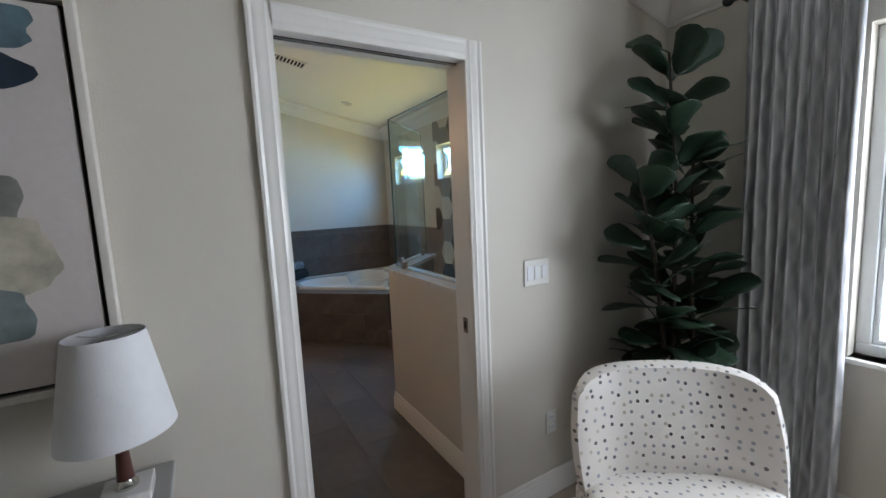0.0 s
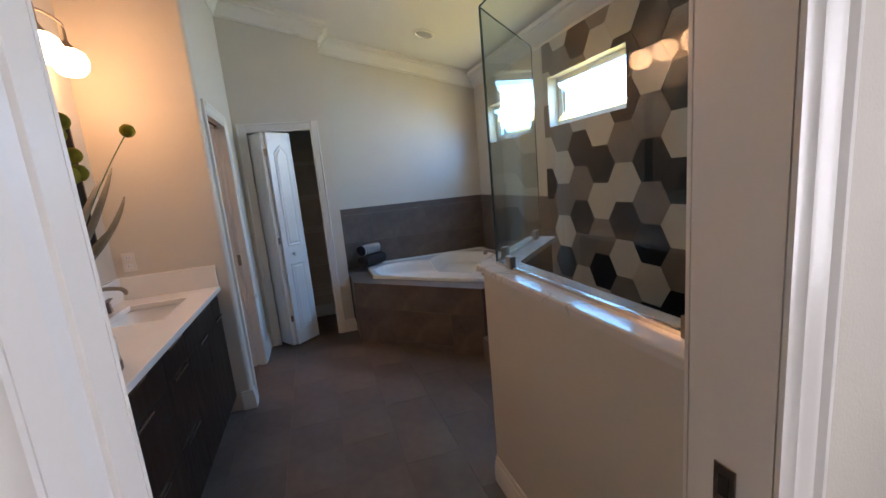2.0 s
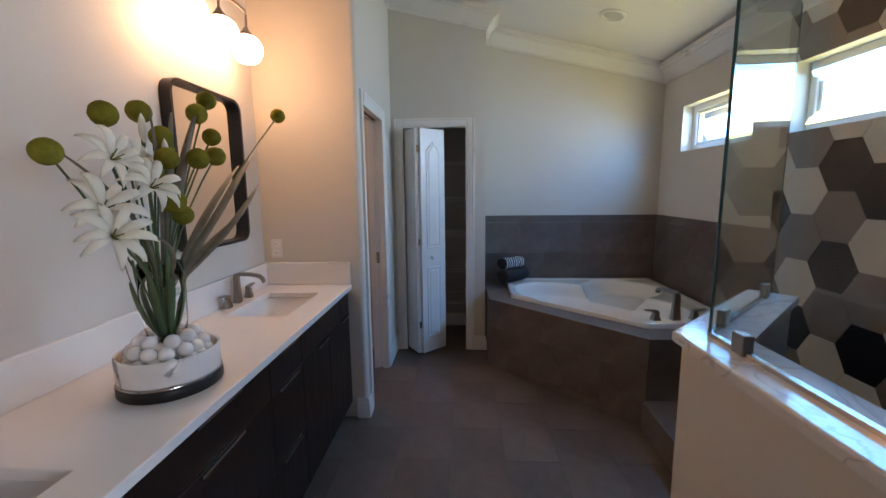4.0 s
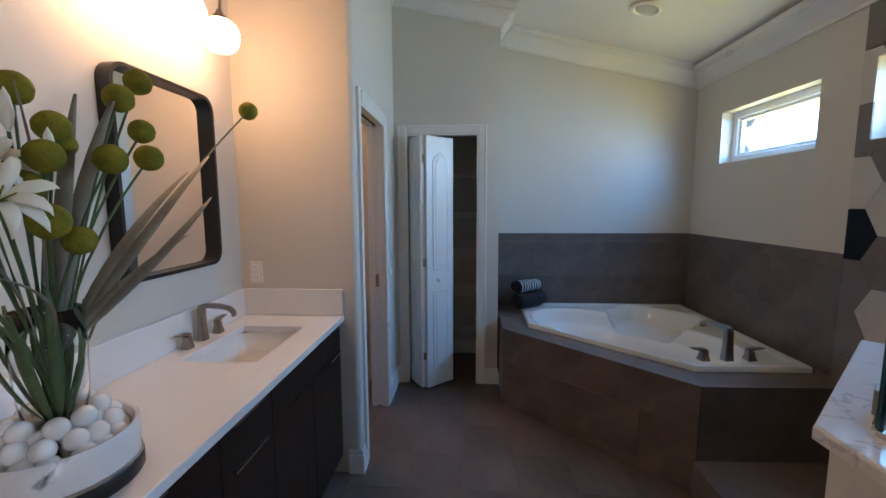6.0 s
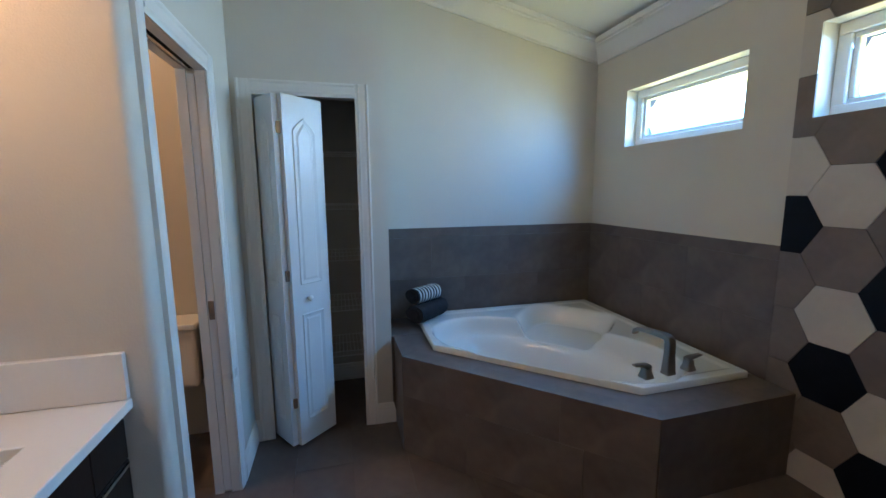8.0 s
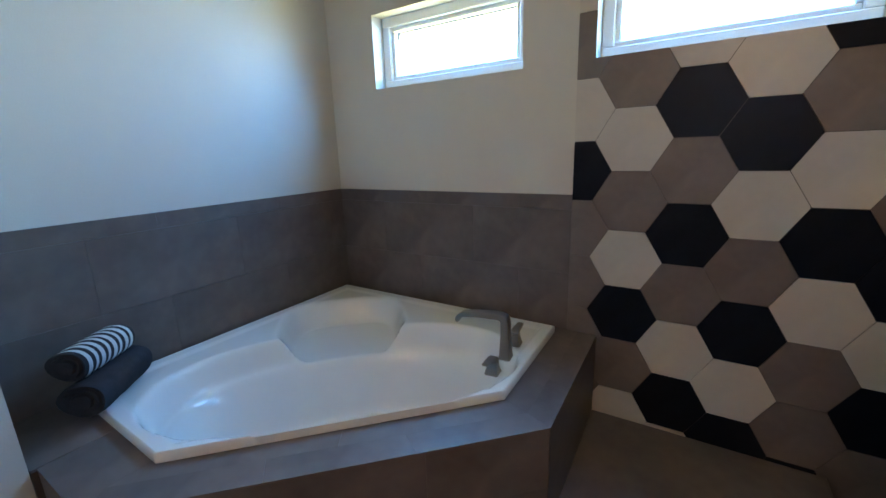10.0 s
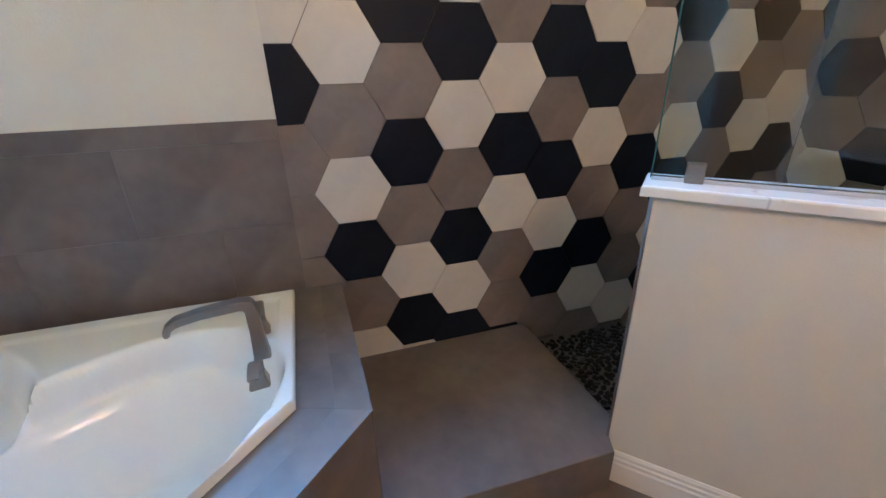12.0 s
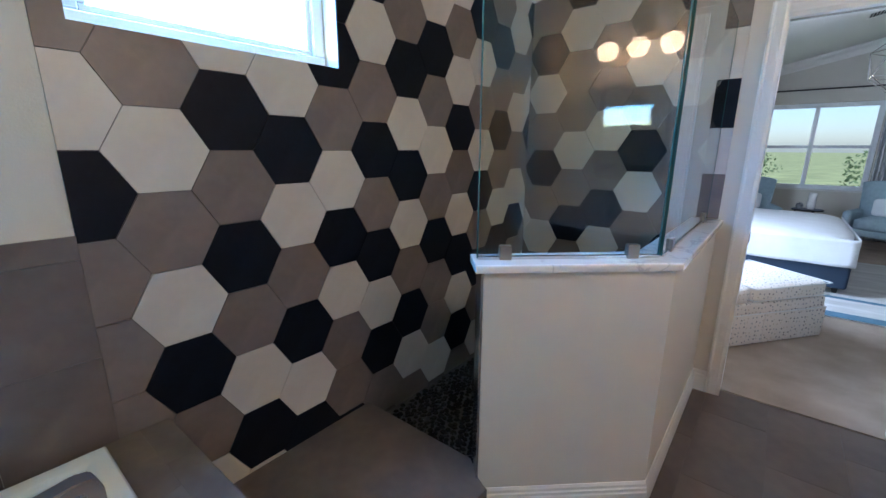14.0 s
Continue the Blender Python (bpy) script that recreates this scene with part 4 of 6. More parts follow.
def vanity_light(cy, z):
    """Three opal globes hanging from arched arms on a wall bar."""
    th = thing("vanity_light", (XV, cy, z + 0.18), "brushed nickel wall light with three lit opal globes", "wall light")
    c = Vector((XV, cy, z + 0.17))
    auto_smooth(part("backplate", lathe(B(), [(0.062, 0), (0.062, 0.012), (0.05, 0.02), (0.0, 0.022)], c, 28, Matrix.Rotation(radians(90), 3, "Y")), M_NICKEL, th), 40)
    for k in (-1, 0, 1):
        g = Vector((XV + 0.145, cy + k * 0.23, z))
        pts = arc(c + Vector((0.01, k * 0.03, 0)), c + Vector((0.05, k * 0.13, 0.10)), g + Vector((0, 0, 0.19)), 8)[:-1] + arc(g + Vector((0, 0, 0.185)), g + Vector((0.0, k * 0.02, 0.16)), g + Vector((0, 0, 0.08)), 5)
        auto_smooth(part("arm", tube(B(), pts, 0.0065, 10), M_NICKEL, th), 60)
        auto_smooth(part("cap", lathe(B(), [(0.032, 0.060), (0.030, 0.075), (0.016, 0.090), (0.010, 0.105)], g, 20), M_NICKEL, th), 40)
        prof = [(0.045, -0.062), (0.064, -0.044), (0.076, -0.012), (0.077, 0.012), (0.066, 0.042), (0.045, 0.060), (0.03, 0.066)]
        auto_smooth(part("globe", lathe(B(), prof, g, 28), M_GLOBE, th, "glowing opal glass globe"), 60)
    return th


vanity_light(4.11, 2.21)


def outlet(cx, y, z):
    th = thing("outlet", (cx, y, z), "white double outlet on the wall above the side splash", "outlet")
    part("plate", box(B(), cx - 0.035, cx + 0.035, y - 0.006, y - 0.0005, z - 0.058, z + 0.058, 0.003), M_TRIM, th)
    for s in (-1, 1):
        p = part("socket", box(B(), cx - 0.017, cx + 0.017, y - 0.008, y - 0.0062, z + s * 0.027 - 0.016, z + s * 0.027 + 0.016, 0.002), M_WHITE, th)
        bm = box(B(), cx - 0.008, cx - 0.006, y - 0.0086, y - 0.0081, z + s * 0.027 - 0.004, z + s * 0.027 + 0.007)
        box(bm, cx + 0.006, cx + 0.008, y - 0.0086, y - 0.0081, z + s * 0.027 - 0.004, z + s * 0.027 + 0.007)
        part("slots", bm, M_DARK, p)
    return th


outlet(-0.793, YV, 1.13)

# ---- flowers in their marble bowl ----
BOWL = Vector((-0.53, 3.325, CT))


def bowl():
    th = thing("marble_bowl", BOWL, "low white marble bowl with dark veins on a black base", "bowl")
    auto_smooth(part("base", lathe(B(), [(0.139, 0.0), (0.141, 0.003), (0.141, 0.030), (0.139, 0.033)], BOWL, 48), M_BLACKM, th, "glossy black round base"), 40)
    auto_smooth(part("ring", lathe(B(), [(0.1385, 0.0335), (0.1395, 0.035), (0.1385, 0.0385)], BOWL, 48), M_STEEL, th, "thin silver ring"), 40)
    prof = [(0.133, 0.039), (0.137, 0.043), (0.138, 0.112), (0.135, 0.116), (0.129, 0.114), (0.125, 0.10), (0.123, 0.072), (0.0, 0.070)]
    auto_smooth(part("bowl", lathe(B(), prof, BOWL, 48), M_BOWL, th), 40)
    return th


bowl()


def pearls():
    rnd = random.Random(3)
    first = None
    for layer, (z, rad, cnt) in enumerate(((0.094, 0.099, 14), (0.097, 0.056, 7), (0.124, 0.090, 12), (0.129, 0.058, 7), (0.152, 0.068, 8))):
        for k in range(cnt):
            a = 2 * math.pi * (k + 0.5 * layer) / cnt + rnd.uniform(-0.1, 0.1)
            p = BOWL + Vector((rad * math.cos(a), rad * math.sin(a), z + rnd.uniform(-0.003, 0.004)))
            if first is None:
                bm = B()
                ball(bm, (0, 0, 0), 0.0225, 16, 10)
                bmesh.ops.translate(bm, verts=bm.verts, vec=p)
                first = solid("white_ball", bm, M_BALL, p, "glossy white decorative ball in the marble bowl", "decorative ball", "balls in the bowl", smooth=True)
            else:
                copy_thing(first, Matrix.Translation(p))


pearls()


def vase():
    th = thing("glass_vase", BOWL + Vector((0, 0, 0.072)), "tall clear glass vase standing among the white balls", "vase")
    prof = [(0.040, 0.074), (0.042, 0.080), (0.058, 0.20), (0.062, 0.30), (0.057, 0.38), (0.0545, 0.38), (0.0595, 0.30), (0.0555, 0.20), (0.038, 0.083), (0.0, 0.081)]
    g = part("glass", lathe(B(), prof, BOWL, 40), M_VASE, th, smooth=True)
    g.visible_shadow = False
    return th


vase()


def leaf_blade(bm, pts, widths, side, fold=0.2):
    """A thin leaf along pts with a folded midrib."""
    side = Vector(side).normalized()
    rows = []
    for p, w in zip(pts, widths):
        p = Vector(p)
        rows.append([bm.verts.new(p - side * w + Vector((0, 0, w * fold))), bm.verts.new(p), bm.verts.new(p + side * w + Vector((0, 0, w * fold)))])
    for a, b in zip(rows, rows[1:]):
        for i in (0, 1):
            bm.faces.new((a[i], a[i + 1], b[i + 1], b[i]))
    return bm


def bouquet():
    """Yellow ball flowers, white lilies and long leaves out of one vase."""
    rnd = random.Random(11)
    th = thing("flower_bouquet", BOWL + Vector((0, 0, 0.09)), "artificial bouquet of yellow ball flowers, white lilies and long grey-green leaves", "flowers")
    foot = BOWL + Vector((0, 0, 0.09))
    neck = BOWL + Vector((0, 0, 0.36))
    # heads: out of the wall, along the wall, height over the counter
    heads = [(0.100, 0.651, 0.911), (0.000, -0.013, 0.811), (0.030, -0.165, 0.778), (0.030, 0.256, 0.896), (0.060, 0.219, 0.769), (0.090, 0.090, 0.688), (0.100, -0.059, 0.678), (0.130, -0.091, 0.562), (0.020, 0.036, 0.748), (0.040, 0.182, 0.839), (0.050, 0.248, 0.708), (0.050, -0.134, 0.668), (0.060, -0.055, 0.629), (0.040, -0.328, 0.673), (0.000, 0.070, 0.718), (0.080, 0.011, 0.520)]
    for head in heads:
        h = BOWL + Vector(head)
        n = neck + Vector((rnd.uniform(-0.025, 0.025), rnd.uniform(-0.025, 0.025), 0))
        st = part("stem", tube(B(), arc(foot + Vector((rnd.uniform(-0.02, 0.02), rnd.uniform(-0.02, 0.02), 0)), n, h, 8), 0.0028, 6), M_STEM, th)
        bm = B()
        bmesh.ops.create_icosphere(bm, subdivisions=3, radius=0.031 + rnd.uniform(-0.003, 0.002), matrix=Matrix.Translation(h))
        for v in bm.verts:
            v.co += (v.co - h) * 0.05 * noise.noise(v.co * 190)
        part("flower_head", bm, M_BILLY, st, "round mustard-yellow flower head", smooth=True)
    for dy, dx, z, curl in ((0.33, 0.06, 0.60, 0.10), (0.27, 0.11, 0.50, 0.12), (0.30, 0.02, 0.56, 0.06), (0.13, 0.02, 0.70, 0.02), (0.08, -0.02, 0.68, 0.03), (-0.06, 0.05, 0.66, 0.02), (-0.25, 0.02, 0.56, 0.05), (0.20, 0.10, 0.42, 0.05), (0.12, -0.02, 0.60, 0.03), (-0.16, 0.12, 0.40, 0.06)):
        tip = BOWL + Vector((dx + 0.03, dy * 1.3, z * 1.22))
        base = BOWL + Vector((0, dy * 0.1, 0.28))
        mid = (base + tip) / 2 + Vector((curl, -dy * 0.42, 0.05 - curl * 0.3))
        pts = arc(base, mid, tip, 10)
        ws = [0.003 + 0.013 * math.sin(math.pi * min(1, i / 10 * 0.95 + 0.05)) for i in range(11)]
        lf = part("long_leaf", leaf_blade(B(), pts, ws, (0.8, 0.5 * (1 if dy > 0 else -1), 0.2)), M_SAGE, th, "long dried grey-green leaf", smooth=True)
        s = lf.modifiers.new("thickness", "SOLIDIFY")
        s.thickness = 0.0012
    for k in range(9):
        a = 2 * math.pi * k / 9 + 0.3
        tip = BOWL + Vector((0.07 * math.cos(a), 0.08 * math.sin(a) - 0.02, 0.34 + 0.05 * (k % 3)))
        base = BOWL + Vector((0.01 * math.cos(a), 0.01 * math.sin(a), 0.13))
        pts = arc(base, (base + tip) / 2 + Vector((0.03 * math.cos(a), 0.03 * math.sin(a), 0)), tip, 8)
        ws = [0.003 + 0.008 * math.sin(math.pi * i / 8) for i in range(9)]
        lf = part("green_leaf", leaf_blade(B(), pts, ws, (-math.sin(a), math.cos(a), 0)), M_STEM, th, smooth=True)
        s = lf.modifiers.new("thickness", "SOLIDIFY")
        s.thickness = 0.0012
    for c, sc, tilt in (((0.080, -0.270, 0.661), 0.78, 0.5), ((0.120, -0.209, 0.596), 0.80, 0.7), ((0.100, -0.332, 0.548), 0.85, 0.9), ((0.130, -0.347, 0.489), 0.80, 1.1), ((0.040, -0.154, 0.652), 0.70, 0.5)):
        c = BOWL + Vector(c) + Vector((0, 0.05, 0))
        ax = Vector((0.75 + 0.2 * tilt, -0.55 * tilt, 0.45 - 0.15 * tilt)).normalized()
        st = part("stem", tube(B(), arc(foot, neck, c, 8), 0.004, 6), M_STEM, th)
        u = ax.cross(Vector((0, 0, 1))).normalized()
        v = ax.cross(u)
        for k in range(9):
            a = 2 * math.pi * k / 9 + rnd.uniform(-0.2, 0.2)
            d = u * math.cos(a) + v * math.sin(a)
            L = 0.084 * sc * rnd.uniform(0.85, 1.1)
            lift = rnd.uniform(0.45, 0.8)
            pts = [c + ax * 0.004, c + d * L * 0.22 + ax * L * lift * 0.55, c + d * L * 0.48 + ax * L * lift * 0.85, c + d * L * 0.76 + ax * L * lift * 0.9, c + d * L * 1.0 + ax * L * lift * 0.72, c + d * L * 1.14 + ax * L * lift * 0.42]
            ws = [0.004, 0.010 * sc, 0.0135 * sc, 0.012 * sc, 0.007 * sc, 0.001]
            pe = part("petal", leaf_blade(B(), pts, ws, ax.cross(d), 0.5), M_PETAL, st, "creamy white lily petal", smooth=True)
            s = pe.modifiers.new("thickness", "SOLIDIFY")
            s.thickness = 0.0014
        bm = B()
        for k in range(4):
            a = 2 * math.pi * k / 4
            tube(bm, [c, c + ax * 0.05 * sc + (u * math.cos(a) + v * math.sin(a)) * 0.012], 0.0014, 5)
        part("stamens", bm, M_BILLY, st)
    for dx, dy, z in ((0.05, -0.07, 0.72), (0.07, -0.02, 0.66)):
        tip = BOWL + Vector((dx, dy, z))
        st = part("stem", tube(B(), arc(foot, neck, tip, 8), 0.003, 6), M_STEM, th)
        bud = [(0.0, -0.002), (0.008, 0.012), (0.011, 0.034), (0.007, 0.062), (0.0, 0.078)]
        part("bud", lathe(B(), bud, tip, 12), M_PETAL, st, "closed white lily bud", smooth=True)
    return th


bouquet()


# ---- closet ----
def bifold():
    """Half-open bifold door: two moulded leaves folded outwards."""
    th = thing("bifold_door", (-0.13, YC - 0.02, 0.015), "white moulded bifold closet door standing half open", "door")

    def leaf(a, b, label, knob):
        a, b = Vector((*a, 0)), Vector((*b, 0))
        d = (b - a).normalized()
        n = Vector((d.y, -d.x, 0))
        W, z0, z1 = (b - a).length, 0.02, 2.0
        bm = B()
        q = [a + n * 0.016, b + n * 0.016, b - n * 0.016, a - n * 0.016]
        prism(bm, [(p.x, p.y) for p in q], z0, z1)
        ob = part("door_leaf", bm, M_DOOR, th, label)
        for sgn in (1, -1):
            def raised(lo, hi, archtop):
                x0, x1 = 0.055, W - 0.055
                out = [(x0, lo), (x1, lo), (x1, hi)]
                if archtop:
                    out += [(x1 - (x1 - x0) * t, hi + 0.07 * (1 - abs(2 * t - 1)) ** 0.8) for t in (0.15, 0.3, 0.42, 0.5, 0.58, 0.7, 0.85)]
                out.append((x0, hi))
                cx, cz = (x0 + x1) / 2, (lo + hi) / 2

                def inset(pts, e):
                    return [(cx + (x - cx) * (1 - 2 * e / (x1 - x0)), cz + (z - cz) * (1 - 2 * e / (hi - lo))) for x, z in pts]
                bm = B()
                loops = []
                for pts, h in ((out, 0.0163), (inset(out, 0.004), 0.0215), (inset(out, 0.016), 0.0185), (inset(out, 0.024), 0.0175), (inset(out, 0.036), 0.0215)):
                    loops.append([bm.verts.new(a + d * x + n * sgn * h + Vector((0, 0, z))) for x, z in pts])
                k = len(out)
                for p, r in zip(loops, loops[1:]):
                    for i in range(k):
                        bm.faces.new((p[i], p[(i + 1) % k], r[(i + 1) % k], r[i]))
                bm.faces.new(loops[-1])
                return bm
            part("panel", raised(1.0 - 0.03, 1.82, True), M_DOOR, ob)
            part("panel", raised(0.16, 0.80, False), M_DOOR, ob)
        if knob:
            c = a + d * 0.10 + n * 0.016 + Vector((0, 0, 0.89))
            m = n.to_track_quat("Z", "Y").to_matrix()
            kn = part("knob", lathe(B(), [(0.009, 0), (0.007, 0.012), (0.016, 0.02), (0.018, 0.028), (0.012, 0.036), (0, 0.038)], c, 18, m), M_BALL, ob, "small round white knob", smooth=True)
        return ob
    fold = (0.0, 5.665)
    leaf((-0.125, 5.845), (fold[0] - 0.012, fold[1] + 0.012), "", False)
    leaf((fold[0] + 0.012, fold[1] + 0.012), (0.205, 5.855), "", True)
    for z in (0.25, 1.0, 1.8):
        part("hinge", box(B(), fold[0] - 0.012, fold[0] + 0.012, fold[1] + 0.01, fold[1] + 0.02, z, z + 0.06), M_STEEL, th)
    return th


bifold()


def wire_shelf(z):
    """White wire shelf from side to side."""
    th = thing("wire_shelf", (0.1, 6.3, z), "white wire closet shelf", "shelf", "closet shelves")
    for y in (6.14, 6.155, 6.33, 6.505):
        drop = 0.028 if y == 6.14 else 0
        part("rail", tube(B(), [(-0.345, y, z - drop), (0.46, y, z - drop)], 0.0035, 6), M_TRIM, th)
    bm = B()
    for i in range(31):
        x = -0.33 + i * 0.0255
        tube(bm, [(x, 6.14, z - 0.028), (x, 6.15, z + 0.004), (x, 6.505, z + 0.004)], 0.0016, 4)
    part("wire", bm, M_TRIM, th, kind="stuff")
    return th


first_shelf = wire_shelf(0.375)
for z in (0.703, 1.055, 1.402, 1.749):
    copy_thing(first_shelf, Matrix.Translation((0.1, 6.3, z)))


# ---- toilet room ----
def toilet():
    th = thing("toilet", (-1.25, 5.65, 0), "white porcelain toilet in the small room", "toilet")
    part("tank", box(B(), -0.95, -0.52, 5.78, 5.985, 0.40, 0.74, 0.02, 3), M_SINK, th)
    part("tank_lid", box(B(), -0.965, -0.505, 5.765, 5.99, 0.742, 0.775, 0.01, 2), M_SINK, th)
    bm = B()
    rings = []
    for s, z, dy in ((0.55, 0.0, 0.05), (0.5, 0.15, 0.04), (0.85, 0.33, 0.0), (1.0, 0.40, 0.0), (1.0, 0.44, 0.0), (0.0, 0.445, 0)):
        rings.append([bm.verts.new((-0.735 + 0.185 * s * math.cos(a), 5.55 + dy + 0.25 * s * math.sin(a), z)) for a in [2 * math.pi * i / 28 for i in range(28)]])
    for a, b in zip(rings, rings[1:]):
        for i in range(28):
            bm.faces.new((a[i], a[(i + 1) % 28], b[(i + 1) % 28], b[i]))
    bm.faces.new(rings[0][::-1])
    auto_smooth(part("bowl", bm, M_SINK, th), 50)
    return th


toilet()


def ceiling_disc(name, x, y, z, r, tilt, lens_mat, label):
    th = thing(name, (x, y, z), label, "ceiling light")
    m = Matrix.Rotation(radians(180), 3, "X") if not tilt else (Matrix.Rotation(math.atan(SLOPE), 3, "Y") @ Matrix.Rotation(radians(180), 3, "X"))
    auto_smooth(part("trim_ring", lathe(B(), [(r, 0), (r, 0.004), (r * 0.93, 0.010), (r * 0.78, 0.011), (r * 0.74, 0.004), (r * 0.70, -0.001)], (x, y, z), 36, m), M_TRIM, th), 40)
    auto_smooth(part("lens", lathe(B(), [(r * 0.69, 0.0), (r * 0.5, 0.004), (0.0, 0.006)], (x, y, z), 36, m), lens_mat, th), 40)
    return th


M_LENS = mat("frosted_lens", (0.42, 0.42, 0.42), 0.4, var=0.05)
ceiling_disc("recessed_light", 1.49, 5.44, zc(1.49) - 0.002, 0.10, True, M_LENS, "unlit round recessed light in the sloping ceiling")
ceiling_disc("recessed_light", 1.54, 3.0, zc(1.54) - 0.002, 0.10, True, M_LENS, "unlit round recessed light over the shower")
ceiling_disc("ceiling_lamp", -1.1, 5.3, zc(-1.1) - 0.002, 0.14, True, glow("lit_lens", (1.0, 0.6, 0.3), 320.0), "round lit ceiling lamp in the toilet room")


def vent(x, y, zf, w, d, n, label, yaw=0.0):
    th = thing("ceiling_vent", (x, y, zf(x)), label, "vent")

    def P(u, v, dz):
        return (x + u, y + v, zf(x + u) - dz)
    for a, b, c, e in ((-w, w, -d, -d + 0.02), (-w, w, d - 0.02, d), (-w, -w + 0.02, -d + 0.02, d - 0.02), (w - 0.02, w, -d + 0.02, d - 0.02)):
        part("frame", slab(B(), [P(a, c, 0.002), P(b, c, 0.002), P(b, e, 0.002), P(a, e, 0.002)], (0, 0, -0.008)), M_TRIM, th)
    # near-black sheet: the dark behind the slats is painted, there is no duct
    part("backing", slab(B(), [P(-w + 0.02, -d + 0.02, 0.001), P(w - 0.02, -d + 0.02, 0.001), P(w - 0.02, d - 0.02, 0.001), P(-w + 0.02, d - 0.02, 0.001)], (0, 0, -0.001)), M_DARK, th)
    for k in range(n):
        u = -w + 0.03 + (2 * w - 0.06) * (k + 0.5) / n
        part("slat", slab(B(), [P(u - 0.006, -d + 0.02, 0.004), P(u + 0.004, -d + 0.02, 0.011), P(u + 0.004, d - 0.02, 0.011), P(u - 0.006, d - 0.02, 0.004)], (0, 0, -0.0015)), M_TRIM, th)
    return th


vent(0.715, 4.765, zc, 0.17, 0.09, 9, "white slatted ceiling vent")

# ---- bedroom, near the door ----
sw = thing("light_switch", (1.218, YD0, 1.183), "white plate with three rocker switches beside the doorway", "light switch")
part("plate", box(B(), 1.140, 1.296, YD0 - 0.007, YD0 - 0.0005, 1.12, 1.246, 0.004), M_TRIM, sw)
for k in (-1, 0, 1):
    part("rocker", box(B(), 1.218 + k * 0.046 - 0.0165, 1.218 + k * 0.046 + 0.0165, YD0 - 0.011, YD0 - 0.0072, 1.15, 1.216, 0.002), M_WHITE, sw)
outlet(1.30, YD0, 0.40)


def picture():
    """Large framed abstract print with soft dark and pale blots."""
    x1, x0, z0, z1 = -0.345, -1.56, 1.085, 2.09
    th = thing("framed_print", ((x0 + x1) / 2, YD0, z0), "large abstract blue, black and beige print in a pale wooden frame", "picture")
    fm = mat("pale_frame", (0.62, 0.58, 0.52), 0.45, var=0.06, scale=8)
    y = YD0
    for nm, a in (("frame_side", (x0, x0 + 0.02, z0, z1)), ("frame_side", (x1 - 0.02, x1, z0, z1)), ("frame_rail", (x0 + 0.02, x1 - 0.02, z0, z0 + 0.02)), ("frame_rail", (x0 + 0.02, x1 - 0.02, z1 - 0.02, z1))):
        part(nm, box(B(), a[0], a[1], y - 0.045, y - 0.001, a[2], a[3], 0.002, 1), fm, th)
    # near-black board: the shade round the canvas is put into its colour
    part("shadow_gap", box(B(), x0 + 0.02, x1 - 0.02, y - 0.010, y - 0.002, z0 + 0.02, z1 - 0.02), M_DARK, th)
    part("canvas", box(B(), x0 + 0.032, x1 - 0.032, y - 0.038, y - 0.012, z0 + 0.032, z1 - 0.032, 0.002, 1), mat("canvas", (0.56, 0.51, 0.48), 0.9, var=0.08, scale=2), th)
    blots = [("blot", -0.580, 1.995, 0.16, 0.055, (0.10, 0.16, 0.19)), ("blot", -0.700, 1.890, 0.24, 0.07, (0.018, 0.03, 0.05)), ("blot", -0.680, 1.730, 0.16, 0.13, (0.03, 0.04, 0.055)), ("blot", -0.640, 1.560, 0.15, 0.10, (0.22, 0.22, 0.20)), ("blot", -0.590, 1.450, 0.15, 0.095, (0.42, 0.39, 0.31)), ("blot", -0.660, 1.310, 0.15, 0.085, (0.17, 0.20, 0.20)), ("blot", -0.980, 1.630, 0.2, 0.2, (0.25, 0.26, 0.26))]
    for k, (nm, cx, cz, w, h, col) in enumerate(blots):
        m = mat("watercolour", col, 0.85, var=0.5, scale=9, fine=25)
        rnd = random.Random(20 + k)
        ph = rnd.uniform(0, 6)
        pts = []
        for i in range(48):
            a = 2 * math.pi * i / 48
            r = 1 + 0.07 * math.sin(3 * a + ph) + 0.05 * math.sin(5 * a + 2 * ph) + 0.025 * math.sin(11 * a + ph)
            pts.append((cx + w * r * abs(math.cos(a)) ** 0.75 * (1 if math.cos(a) > 0 else -1), y - 0.0384 - 0.0004 * k, cz + h * r * abs(math.sin(a)) ** 0.75 * (1 if math.sin(a) > 0 else -1)))
        part(nm, slab(B(), pts, (0, -0.0003, 0)), m, th)
    return th


picture()


def nightstand():
    th = thing("nightstand", (-0.75, 1.76, 0), "grey lacquered nightstand under the framed print", "nightstand")
    x0, x1, y0, y1, H = -1.15, -0.265, 1.53, 2.002, 0.81
    part("top", box(B(), x0, x1, y0, y1, H - 0.03, H, 0.004), M_GREYWOOD, th)
    part("body", box(B(), x0 + 0.02, x1 - 0.02, y0 + 0.02, y1 - 0.01, 0.14, H - 0.031), M_GREYWOOD, th)
    for k in (0, 1):
        d = part("drawer", box(B(), x0 + 0.03, x1 - 0.03, y0 + 0.004, y0 + 0.018, 0.16 + k * 0.31, 0.45 + k * 0.31, 0.003, 1), M_GREYWOOD, th)
        part("knob", ball(B(), ((x0 + x1) / 2, y0 - 0.008, 0.305 + k * 0.31), 0.012), M_NICKEL, d, smooth=True)
    for x in (x0 + 0.04, x1 - 0.04):
        for y in (y0 + 0.04, y1 - 0.04):
            part("leg", lathe(B(), [(0.014, 0), (0.022, 0.139)], (x, y, 0), 12), M_GREYWOOD, th)
    return th


nightstand()


